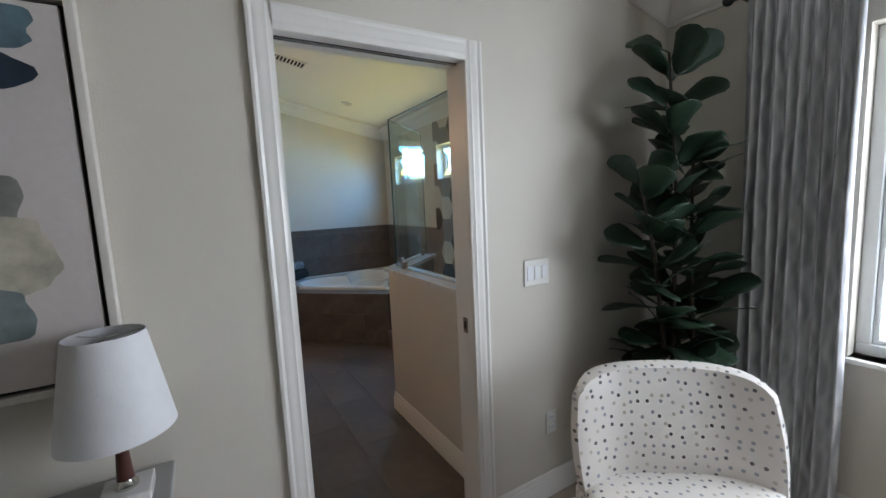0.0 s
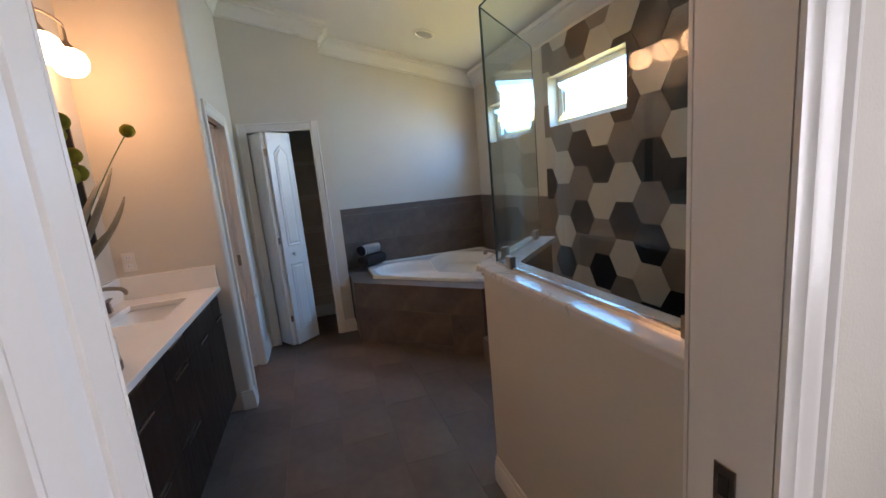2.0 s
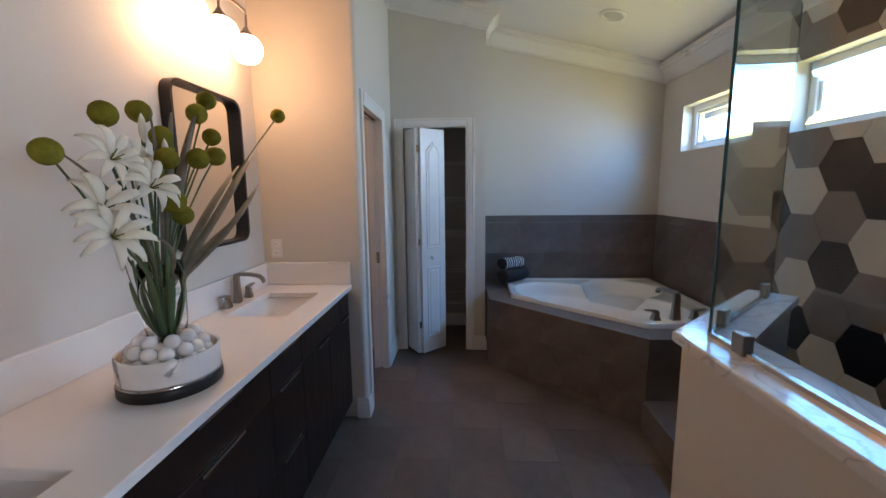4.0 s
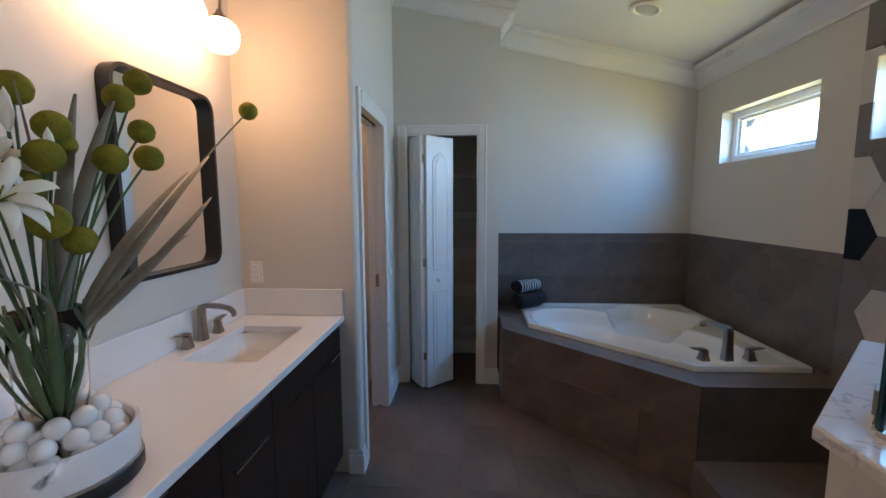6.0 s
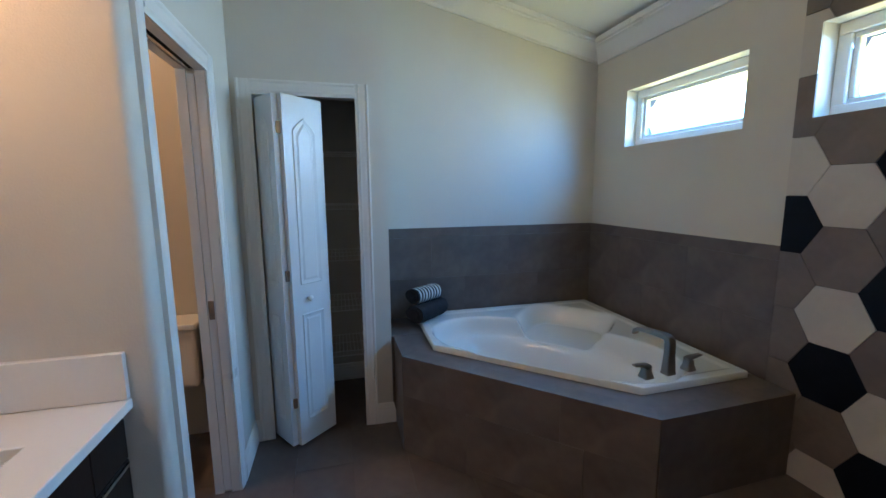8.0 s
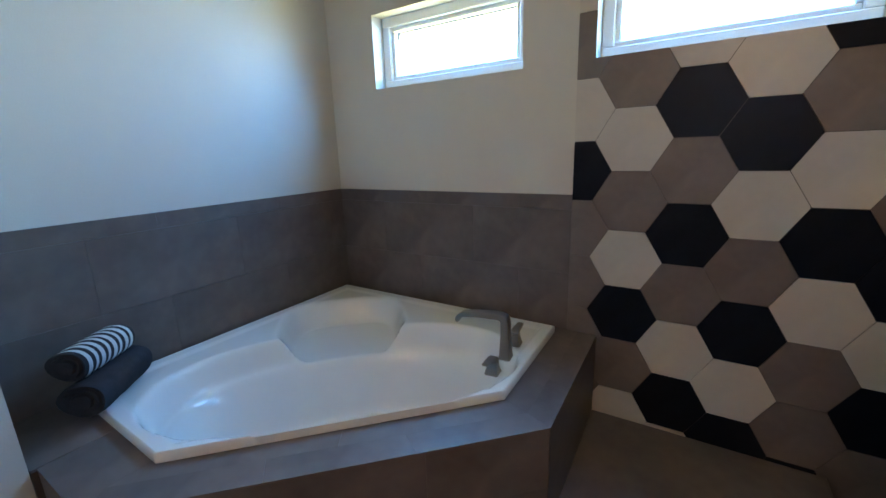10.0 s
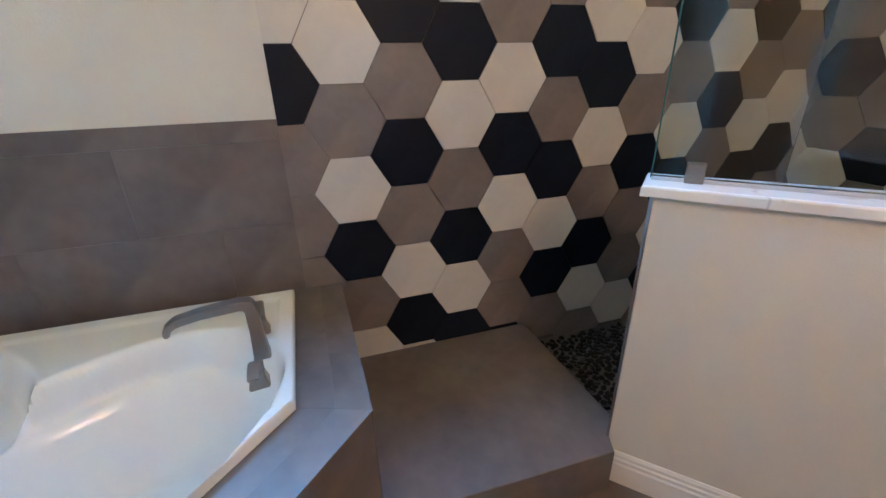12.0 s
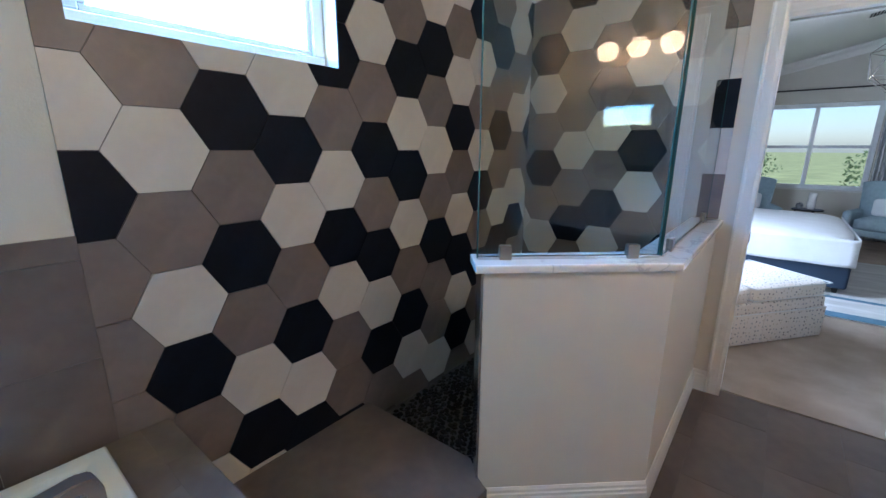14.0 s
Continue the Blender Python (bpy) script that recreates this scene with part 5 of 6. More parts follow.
def table_lamp(x, y, z):
    th = thing("table_lamp", (x, y, z), "table lamp with a white drum shade, walnut stem and marble foot", "table lamp")
    part("foot", box(B(), x - 0.055, x + 0.055, y - 0.055, y + 0.055, z, z + 0.032, 0.004), M_BOWL, th, "square marble foot")
    c = Vector((x, y, z))
    auto_smooth(part("collar", lathe(B(), [(0.026, 0.032), (0.027, 0.040), (0.018, 0.048), (0.016, 0.055)], c, 20), M_STEEL, th, "polished metal collar"), 40)
    auto_smooth(part("stem", lathe(B(), [(0.020, 0.055), (0.013, 0.145)], c, 20), M_WALNUT, th, "tapered walnut stem"), 40)
    auto_smooth(part("neck", lathe(B(), [(0.012, 0.145), (0.019, 0.185), (0.012, 0.187), (0.008, 0.30)], c, 20), M_STEEL, th, "flared metal neck"), 40)
    prof = [(0.127, 0.185), (0.084, 0.44), (0.082, 0.44), (0.125, 0.185)]
    sh = part("shade", lathe(B(), prof + [prof[0]], c, 48), M_SHADE, th, "tapered white linen shade")
    auto_smooth(sh, 40)
    bm = B()
    for k in range(3):
        a = 2 * math.pi * k / 3 + 0.4
        tube(bm, [c + Vector((0, 0, 0.43)), c + Vector((0.0825 * math.cos(a), 0.0825 * math.sin(a), 0.433))], 0.0015, 5)
    part("spider", bm, M_STEEL, th)
    return th


table_lamp(-0.36, 1.875, 0.811)


def cushion(bm, w, d, h, r, puff=0.02, n=10):
    """A padded block centred on x, from y 0 to d, z 0 to h."""
    g = bmesh.ops.create_cube(bm, size=1.0)
    bmesh.ops.subdivide_edges(bm, edges=list({e for v in g["verts"] for e in v.link_edges}), cuts=n, use_grid_fill=True)
    for v in bm.verts:
        p = v.co * 2
        q = Vector([math.copysign(abs(c) ** 1.0, c) for c in p])
        k = (abs(p.x) ** 8 + abs(p.y) ** 8 + abs(p.z) ** 8) ** (1 / 8)
        q = q / max(k, 1e-6) * max(abs(p.x), abs(p.y), abs(p.z))
        v.co = Vector((q.x * w / 2, d / 2 + q.y * d / 2, h / 2 + q.z * h / 2 + (puff * (1 - p.x * p.x) * (1 - p.y * p.y) if p.z > 0.99 else 0)))
    return bm


def slipper_chair(x, y, yaw):
    """Armless chair in dotted cloth with a curved, wrapped back and a skirt; it faces -y before the turn."""
    th = thing("slipper_chair", (x, y, 0), "armless slipper chair in white cloth with grey, dark and sand dots", "chair")
    R = Matrix.Translation((x, y, 0)) @ Matrix.Rotation(yaw, 4, "Z")

    def put(nm, bm, m, lab=""):
        bmesh.ops.transform(bm, matrix=R, verts=bm.verts)
        ob = part(nm, bm, m, th, lab)
        auto_smooth(ob, 45)
        if m is M_DOTS:
            bmesh_uv_local(ob, R)
        return ob

    def bmesh_uv_local(ob, R):
        me = ob.data
        inv = (R.to_3x3()).inverted()
        uv = me.uv_layers.new(name="UVMap")
        for p in me.polygons:
            n = inv @ p.normal
            k = max(range(3), key=lambda i: abs(n[i]))
            for li in p.loop_indices:
                c = inv @ me.vertices[me.loops[li].vertex_index].co
                uv.data[li].uv = ((c.y, c.z), (c.x, c.z), (c.x, c.y))[k]
    # back: a curved shell
    bm = B()
    NU, NV = 26, 16
    fr, bk = [], []
    for j in range(NV + 1):
        v = j / NV
        rf, rb = [], []
        for i in range(NU + 1):
            u = i / NU * 2 - 1
            half = 0.345 + 0.015 * math.sin(v * 3.0)
            top = 0.40 * (1 - 0.05 * abs(u) ** 2 - 0.14 * abs(u) ** 10)
            z = 0.44 + v * top
            curve = -0.12 * abs(u) ** 3.2
            lean = 0.09 * v
            e = 0.052 * (1 - 0.35 * v) * (1 - 0.5 * abs(u) ** 12)
            puff = 0.018 * (1 - u * u) * math.sin(math.pi * min(1, v * 1.05))
            rf.append(bm.verts.new((u * half, 0.28 + curve + lean - e - puff, z)))
            rb.append(bm.verts.new((u * (half + 0.012), 0.28 + curve + lean + e, z + 0.004)))
        fr.append(rf)
        bk.append(rb)
    for g, fl in ((fr, False), (bk, True)):
        for j in range(NV):
            for i in range(NU):
                bm.faces.new((g[j][i], g[j][i + 1], g[j + 1][i + 1], g[j + 1][i]))
    rim_f = [fr[0][i] for i in range(NU + 1)] + [fr[j][NU] for j in range(1, NV + 1)] + [fr[NV][i] for i in range(NU - 1, -1, -1)] + [fr[j][0] for j in range(NV - 1, 0, -1)]
    rim_b = [bk[0][i] for i in range(NU + 1)] + [bk[j][NU] for j in range(1, NV + 1)] + [bk[NV][i] for i in range(NU - 1, -1, -1)] + [bk[j][0] for j in range(NV - 1, 0, -1)]
    mid = [bm.verts.new((a.co + b.co) / 2 + ((a.co + b.co) / 2 - Vector((0, 0.28, 0.62))).normalized() * 0.016) for a, b in zip(rim_f, rim_b)]
    k = len(rim_f)
    for i in range(k):
        bm.faces.new((rim_f[i], rim_f[(i + 1) % k], mid[(i + 1) % k], mid[i]))
        bm.faces.new((mid[i], mid[(i + 1) % k], rim_b[(i + 1) % k], rim_b[i]))
    put("backrest", bm, M_DOTS)
    # wide seat cushion with a T-shaped front that overhangs the frame
    bm = cushion(B(), 0.70, 0.78, 0.12, 0.04, 0.02, 14)
    bmesh.ops.translate(bm, verts=bm.verts, vec=(0, -0.995, 0.345))
    put("seat_cushion", bm, M_DOTS)
    bm = cushion(B(), 0.69, 0.52, 0.125, 0.04, 0.0)
    bmesh.ops.translate(bm, verts=bm.verts, vec=(0, -0.235, 0.34))
    put("seat_back_block", bm, M_DOTS)
    put("seat_frame", box(B(), -0.345, 0.345, -0.965, 0.33, 0.25, 0.347, 0.02, 3), M_DOTS)
    for ya, yb in ((-0.975, -0.372), (-0.368, 0.335)):
        put("skirt", box(B(), -0.352, 0.352, ya, yb, 0.015, 0.262, 0.006, 2), M_DOTS)
    for z, ya, w in ((0.262, -0.975, 0.353), (0.362, -0.985, 0.345), (0.455, -0.985, 0.345)):
        yb = 0.335 if z < 0.3 else -0.24
        put("piping", tube(B(), [(-w, ya, z), (w, ya, z), (w, yb, z), (-w, yb, z), (-w, ya, z)], 0.005, 8), M_LINEN)
    return th


slipper_chair(1.19, 1.23, radians(-37))


def fig_leaf(bm, base, d, up, L, W):
    """A fiddle-shaped leaf that droops."""
    d, up = d.normalized(), up.normalized()
    s = d.cross(up).normalized()
    up = s.cross(d)
    rows = []
    prof = [(0.0, 0.06), (0.10, 0.34), (0.25, 0.62), (0.42, 0.72), (0.58, 0.88), (0.74, 1.0), (0.88, 0.78), (0.97, 0.36), (1.0, 0.05)]
    for t, w in prof:
        c = base + d * L * t - up * L * 0.20 * t * t
        rows.append([bm.verts.new(c + s * W * w * k + up * (0.10 * W * abs(k) * w + 0.03 * W * math.sin(9 * t + k * 2))) for k in (-1, -0.5, 0, 0.5, 1)])
    for a, b in zip(rows, rows[1:]):
        for i in range(4):
            bm.faces.new((a[i], a[i + 1], b[i + 1], b[i]))


def fig_tree(x, y):
    rnd = random.Random(4)
    th = thing("fiddle_leaf_fig", (x, y, 0), "tall dark green fiddle-leaf fig in the corner behind the chair", "plant")
    auto_smooth(part("pot", lathe(B(), [(0.11, 0), (0.14, 0.02), (0.165, 0.28), (0.17, 0.30), (0.155, 0.30), (0.15, 0.26), (0, 0.26)], (x, y, 0), 32), mat("dark_basket", (0.05, 0.04, 0.032), 0.8, var=0.4, scale=40, bump=0.8), th, "dark round planter"), 40)
    stems = [[(0.03, 0, 0.25), (0.05, 0.02, 0.9), (0.02, 0, 1.5), (-0.03, 0.02, 2.16)], [(-0.03, 0, 0.25), (-0.06, 0.0, 0.8), (-0.10, 0.03, 1.25), (-0.19, 0.06, 1.62)], [(0.0, -0.04, 0.25), (0.10, -0.05, 0.8), (0.10, -0.03, 1.3), (0.08, -0.04, 1.75)]]
    leaves = B()
    k = 0
    for st in stems:
        pts = [Vector((x, y, 0)) + Vector(p) for p in st]
        fine = []
        for a, b in zip(pts, pts[1:]):
            fine += [a.lerp(b, i / 5) for i in range(5)]
        fine.append(pts[-1])
        auto_smooth(part("stem", tube(B(), fine, [0.014 - 0.009 * i / len(fine) for i in range(len(fine))], 8), M_BARK, th), 60)
        z0 = 0.5
        s = z0
        while s < pts[-1].z - 0.02:
            j = min(range(len(fine)), key=lambda i: abs(fine[i].z - s))
            a = k * 2.4 + rnd.uniform(-0.4, 0.4)
            base = fine[j]
            top = (s - z0) / (pts[-1].z - z0)
            d = Vector((math.cos(a), math.sin(a), 0.35 + 0.7 * top + rnd.uniform(-0.6, 0.5)))
            L = rnd.uniform(0.20, 0.28) * (1 - 0.25 * top)
            bm = B()
            tube(bm, [base, base + d.normalized() * 0.045], 0.003, 5)
            fig_leaf(bm, base + d.normalized() * 0.04, d, Vector((rnd.uniform(-0.7, 0.7), rnd.uniform(-0.7, 0.7), 1)), L, L * 0.40)
            lf = part("leaf", bm, M_LEAF, th, smooth=True)
            sd = lf.modifiers.new("thickness", "SOLIDIFY")
            sd.thickness = 0.0015
            s += 0.033 * rnd.uniform(0.7, 1.2)
            k += 1
    return th


fig_tree(1.80, 1.70)


def curtain(name, a, b, z0, z1, folds, amp, nrm, label):
    """Pleated curtain hanging from a to b."""
    a, b, nrm = Vector(a), Vector(b), Vector(nrm)
    th = thing(name, ((a.x + b.x) / 2, (a.y + b.y) / 2, z0), label, "curtain")
    bm = B()
    NU, NV = folds * 12, 30
    rows = []
    for j in range(NV + 1):
        v = j / NV
        z = z1 + (z0 - z1) * v
        row = []
        for i in range(NU + 1):
            u = i / NU
            ph = u * folds * 2 * math.pi
            k = 0.55 + 0.45 * min(1, v * 2.2)
            off = amp * k * (math.sin(ph + 0.25 * math.sin(v * 5 + u * 9)) + 0.25 * math.sin(2 * ph + v * 3))
            wob = 0.012 * v * math.sin(u * 17 + v * 4)
            p = a.lerp(b, u) + nrm * off + (b - a).normalized() * wob
            row.append(bm.verts.new((p.x, p.y, z)))
        rows.append(row)
    uvl = bm.loops.layers.uv.new("UVMap")
    for j in range(NV):
        for i in range(NU):
            f = bm.faces.new((rows[j][i], rows[j][i + 1], rows[j + 1][i + 1], rows[j + 1][i]))
            for l, (di, dj) in zip(f.loops, ((0, 0), (1, 0), (1, 1), (0, 1))):
                l[uvl].uv = ((i + di) / NU * folds * 0.12, (z1 - z0) * (j + dj) / NV)
    c = part("cloth", bm, M_CURTAIN, th, smooth=True)
    sd = c.modifiers.new("thickness", "SOLIDIFY")
    sd.thickness = 0.002
    return th


curtain("curtain", (2.13, 1.565, 0), (2.13, 1.165, 0), 0.02, 2.40, 9, 0.035, (1, 0, 0), "grey pleated curtain with a wavy pattern beside the window")
rod = thing("curtain_rod", (2.13, 0.5, 2.42), "dark metal curtain rod", "curtain rod")
part("rod", tube(B(), [(2.13, -0.6, 2.42), (2.13, 1.64, 2.42)], 0.012, 12), M_BLACKM, rod, smooth=True)
for y in (-0.5, 1.6):
    part("bracket", box(B(), 2.13, XE - 0.001, y - 0.006, y + 0.006, 2.412, 2.428), M_BLACKM, rod)
part("finial", ball(B(), (2.13, 1.65, 2.42), 0.024), M_BLACKM, rod, smooth=True)


# ---- far end of the bedroom ----
def bed():
    x0, x1, y0, y1 = 0.07, 2.15, -2.62, -0.69
    th = thing("bed", ((x0 + x1) / 2, (y0 + y1) / 2, 0), "large bed with a white coverlet on a navy upholstered base", "bed")
    part("base", box(B(), x0, x1, y0, y1, 0.08, 0.34, 0.02, 2), M_NAVY, th, "navy upholstered bed base")
    bm = cushion(B(), y1 - y0 + 0.02, x1 - x0 + 0.02, 0.30, 0.05, 0.03)
    bmesh.ops.rotate(bm, verts=bm.verts, cent=(0, 0, 0), matrix=Matrix.Rotation(radians(-90), 3, "Z"))
    bmesh.ops.translate(bm, verts=bm.verts, vec=(x0 - 0.01, (y0 + y1) / 2, 0.345))
    auto_smooth(part("mattress", bm, M_LINEN, th), 45)
    bm = B()
    N, K = 60, 8
    rows = []
    for j in range(K + 1):
        v = j / K
        z = 0.60 - 0.28 * v
        row = []
        for i in range(N + 1):
            t = i / N
            if t < 0.5:
                p = Vector((x0 - 0.02, y0 + (y1 - y0 + 0.02) * t * 2, z))
                n = Vector((-1, 0, 0))
            else:
                p = Vector((x0 - 0.02 + (x1 - x0) * (t - 0.5) * 2, y1 + 0.02, z))
                n = Vector((0, 1, 0))
            p += n * (0.006 + 0.022 * v * (0.6 + 0.4 * math.sin(t * 60)))
            row.append(bm.verts.new(p))
        rows.append(row)
    for a, b in zip(rows, rows[1:]):
        for i in range(N):
            bm.faces.new((a[i], a[i + 1], b[i + 1], b[i]))
    cv = part("coverlet", bm, M_LINEN, th, "white coverlet hanging over the bed's edge", smooth=True)
    cv.modifiers.new("thickness", "SOLIDIFY").thickness = 0.006
    for x in (x0 + 0.08, x1 - 0.08):
        for y in (y0 + 0.08, y1 - 0.08):
            part("leg", lathe(B(), [(0.02, 0), (0.03, 0.08)], (x, y, 0.006), 12), M_BLACKM, th)
    return th


bed()


def rug():
    bm = box(B(), -0.75, 1.9, -2.6, 0.10, 0.007, 0.020, 0.004, 1)
    m = mat("woven_rug", (0.56, 0.56, 0.55), 0.95, var=0.25, scale=2.0, fine=14, bump=0.8, bscale=200, stretch=(0.6, 5, 1), spec=0.1)
    th = thing("rug", (0.6, -1.2, 0.007), "pale grey rug with blue bands on the carpet", "rug")
    part("pile", bm, m, th)
    for k, (ya, yb) in enumerate(((-0.06, 0.10), (-0.62, -0.54))):
        part("band", box(B(), -0.75, 1.9, ya, yb - 0.001, 0.0202, 0.0215), mat("rug_blue", (0.08, 0.17, 0.25), 0.95, var=0.3, scale=5, fine=60, bump=0.8), th, "blue woven band")


rug()


def wing_chair(x, y, yaw):
    th = thing("wing_chair", (x, y, 0), "pale blue tufted wing chair with a white dotted pillow", "armchair", "chairs by the far window")
    R = Matrix.Translation((x, y, 0)) @ Matrix.Rotation(yaw, 4, "Z")

    def put(nm, bm, m, lab=""):
        bmesh.ops.transform(bm, matrix=R, verts=bm.verts)
        return auto_smooth(part(nm, bm, m, th, lab), 45)
    bm = B()
    NU, NV = 20, 12
    f, b = [], []
    for j in range(NV + 1):
        v = j / NV
        rf, rb = [], []
        for i in range(NU + 1):
            u = i / NU * 2 - 1
            z = 0.40 + v * 0.62 * (1 - 0.06 * abs(u) ** 4)
            wing = -0.17 * abs(u) ** 5 * (0.4 + 0.6 * v)
            rf.append(bm.verts.new((u * (0.36 + 0.04 * v), 0.27 + wing + 0.10 * v, z)))
            rb.append(bm.verts.new((u * (0.40 + 0.04 * v), 0.36 + wing * 0.8 + 0.10 * v, z)))
        f.append(rf)
        b.append(rb)
    for g in (f, b):
        for j in range(NV):
            for i in range(NU):
                bm.faces.new((g[j][i], g[j][i + 1], g[j + 1][i + 1], g[j + 1][i]))
    for j in range(NV):
        for i in (0, NU):
            bm.faces.new((f[j][i], f[j + 1][i], b[j + 1][i], b[j][i]))
    for i in range(NU):
        for j in (0, NV):
            bm.faces.new((f[j][i], f[j][i + 1], b[j][i + 1], b[j][i]))
    put("backrest", bm, M_BLUEFAB)
    bm = cushion(B(), 0.60, 0.62, 0.16, 0.05, 0.03)
    bmesh.ops.translate(bm, verts=bm.verts, vec=(0, -0.34, 0.32))
    put("seat_cushion", bm, M_BLUEFAB)
    put("seat_frame", box(B(), -0.37, 0.37, -0.33, 0.36, 0.22, 0.33, 0.03, 3), M_BLUEFAB)
    for s in (-1, 1):
        put("arm", box(B(), s * 0.39 - 0.055, s * 0.39 + 0.055, -0.28, 0.30, 0.28, 0.58, 0.04, 3), M_BLUEFAB)
        for yy in (-0.26, 0.28):
            bm = lathe(B(), [(0.013, 0.0), (0.022, 0.22)], (s * 0.31, yy, 0.007), 10)
            put("leg", bm, M_GREYWOOD)
    bm = cushion(B(), 0.46, 0.12, 0.26, 0.04, 0.0)
    bmesh.ops.translate(bm, verts=bm.verts, vec=(0, 0.12, 0.50))
    p = put("pillow", bm, M_LINEN, "white dotted pillow")
    return th


wing_chair(1.15, -3.60, radians(180 + 14))
wing_chair(-0.55, -3.75, radians(180 - 20))


def side_table(x, y):
    th = thing("side_table", (x, y, 0), "small dark round side table between the wing chairs", "side table")
    auto_smooth(part("top", lathe(B(), [(0.20, 0.52), (0.205, 0.53), (0.20, 0.54)], (x, y, 0), 32), M_BLACKM, th), 40)
    for k in range(3):
        a = 2 * math.pi * k / 3
        part("leg", tube(B(), [(x + 0.17 * math.cos(a), y + 0.17 * math.sin(a), 0.007), (x + 0.15 * math.cos(a), y + 0.15 * math.sin(a), 0.52)], 0.009, 8), M_BLACKM, th)
    v = solid("vase", lathe(B(), [(0.045, 0.541), (0.06, 0.60), (0.05, 0.72), (0.055, 0.80), (0.05, 0.80), (0.045, 0.72), (0.0, 0.55)], (x - 0.03, y, 0), 24), M_BALL, (x - 0.03, y, 0.541), "white ribbed vase on the side table", "vase", smooth=True)
    s = solid("decorative_sphere", ball(B(), (x + 0.11, y + 0.02, 0.591), 0.05), mat("patterned_ball", (0.25, 0.25, 0.26), 0.4, var=0.8, scale=20), (x + 0.11, y + 0.02, 0.541), "patterned ball on the side table", "ornament", smooth=True)


side_table(0.35, -3.85)
curtain("curtain", (-0.36, BY0 + 0.10, 0), (-0.84, BY0 + 0.10, 0), 0.02, 2.42, 9, 0.035, (0, 1, 0), "grey pleated curtain beside the far window")
rod = thing("curtain_rod", (0.5, BY0 + 0.1, 2.45), "dark metal curtain rod over the far window", "curtain rod")
part("rod", tube(B(), [(-0.95, BY0 + 0.1, 2.45), (1.9, BY0 + 0.1, 2.45)], 0.012, 12), M_BLACKM, rod, smooth=True)
for x in (-0.88, 1.8):
    part("bracket", box(B(), x - 0.006, x + 0.006, BY0 + 0.001, BY0 + 0.1, 2.442, 2.458), M_BLACKM, rod)


def chandelier(x, y, z):
    """Open geometric cage of thin bars round a cluster of lit candle bulbs."""
    th = thing("chandelier", (x, y, z), "geometric open-frame chandelier with lit bulbs", "chandelier")
    c = Vector((x, y, z))
    top, bot = c + Vector((0, 0, 0.375)), c - Vector((0, 0, 0.375))
    up = [c + Vector((0.30 * math.cos(a), 0.30 * math.sin(a), 0.13)) for a in [math.pi / 3 * k for k in range(6)]]
    lo = [c + Vector((0.30 * math.cos(a), 0.30 * math.sin(a), -0.12)) for a in [math.pi / 3 * k + math.pi / 6 for k in range(6)]]
    for k in range(6):
        for p, q in ((top, up[k]), (bot, lo[k]), (up[k], up[(k + 1) % 6]), (lo[k], lo[(k + 1) % 6]), (up[k], lo[k]), (up[k], lo[k - 1])):
            part("bar", tube(B(), [p, q], 0.005, 6), M_STEEL, th)
    part("chain", tube(B(), [top, Vector((x, y, zb(x) - 0.001))], 0.005, 6), M_STEEL, th)
    auto_smooth(part("canopy", lathe(B(), [(0.06, -0.03), (0.06, 0.0)], (x, y, zb(x) - 0.004), 20), M_STEEL, th), 40)
    for k in range(4):
        a = math.pi / 2 * k
        p = c + Vector((0.09 * math.cos(a), 0.09 * math.sin(a), -0.06))
        cd = part("candle", lathe(B(), [(0.012, 0), (0.012, 0.09)], p, 10), M_STEEL, th)
        part("bulb", lathe(B(), [(0.008, 0.09), (0.017, 0.115), (0.012, 0.14), (0.002, 0.16)], p, 12), M_BULB, cd, "glowing candle bulb", smooth=True)
        part("arm", tube(B(), [c - Vector((0, 0, 0.06)), p], 0.005, 6), M_STEEL, th)
    part("spindle", tube(B(), [top, bot], 0.006, 8), M_STEEL, th)
    return th


chandelier(-0.07, -1.6, 2.34)
vent(0.1, -2.6, zb, 0.15, 0.15, 8, "white slatted ceiling vent in the bedroom")

# ---- outside ----
structure("ground", box(B(), -400, 400, -400, 400, -0.6, -0.35), M_GRASS, "sunlit lawn", "lawn")
structure("road", box(B(), 14, 20, -300, 300, -0.349, -0.33), M_ROAD, "asphalt road beyond the lawn", "road")
structure("pavement", box(B(), 11.4, 12.8, -300, 300, -0.349, -0.325), mat("concrete", (0.45, 0.44, 0.41), 0.9, var=0.1, scale=2), "concrete pavement", "pavement")


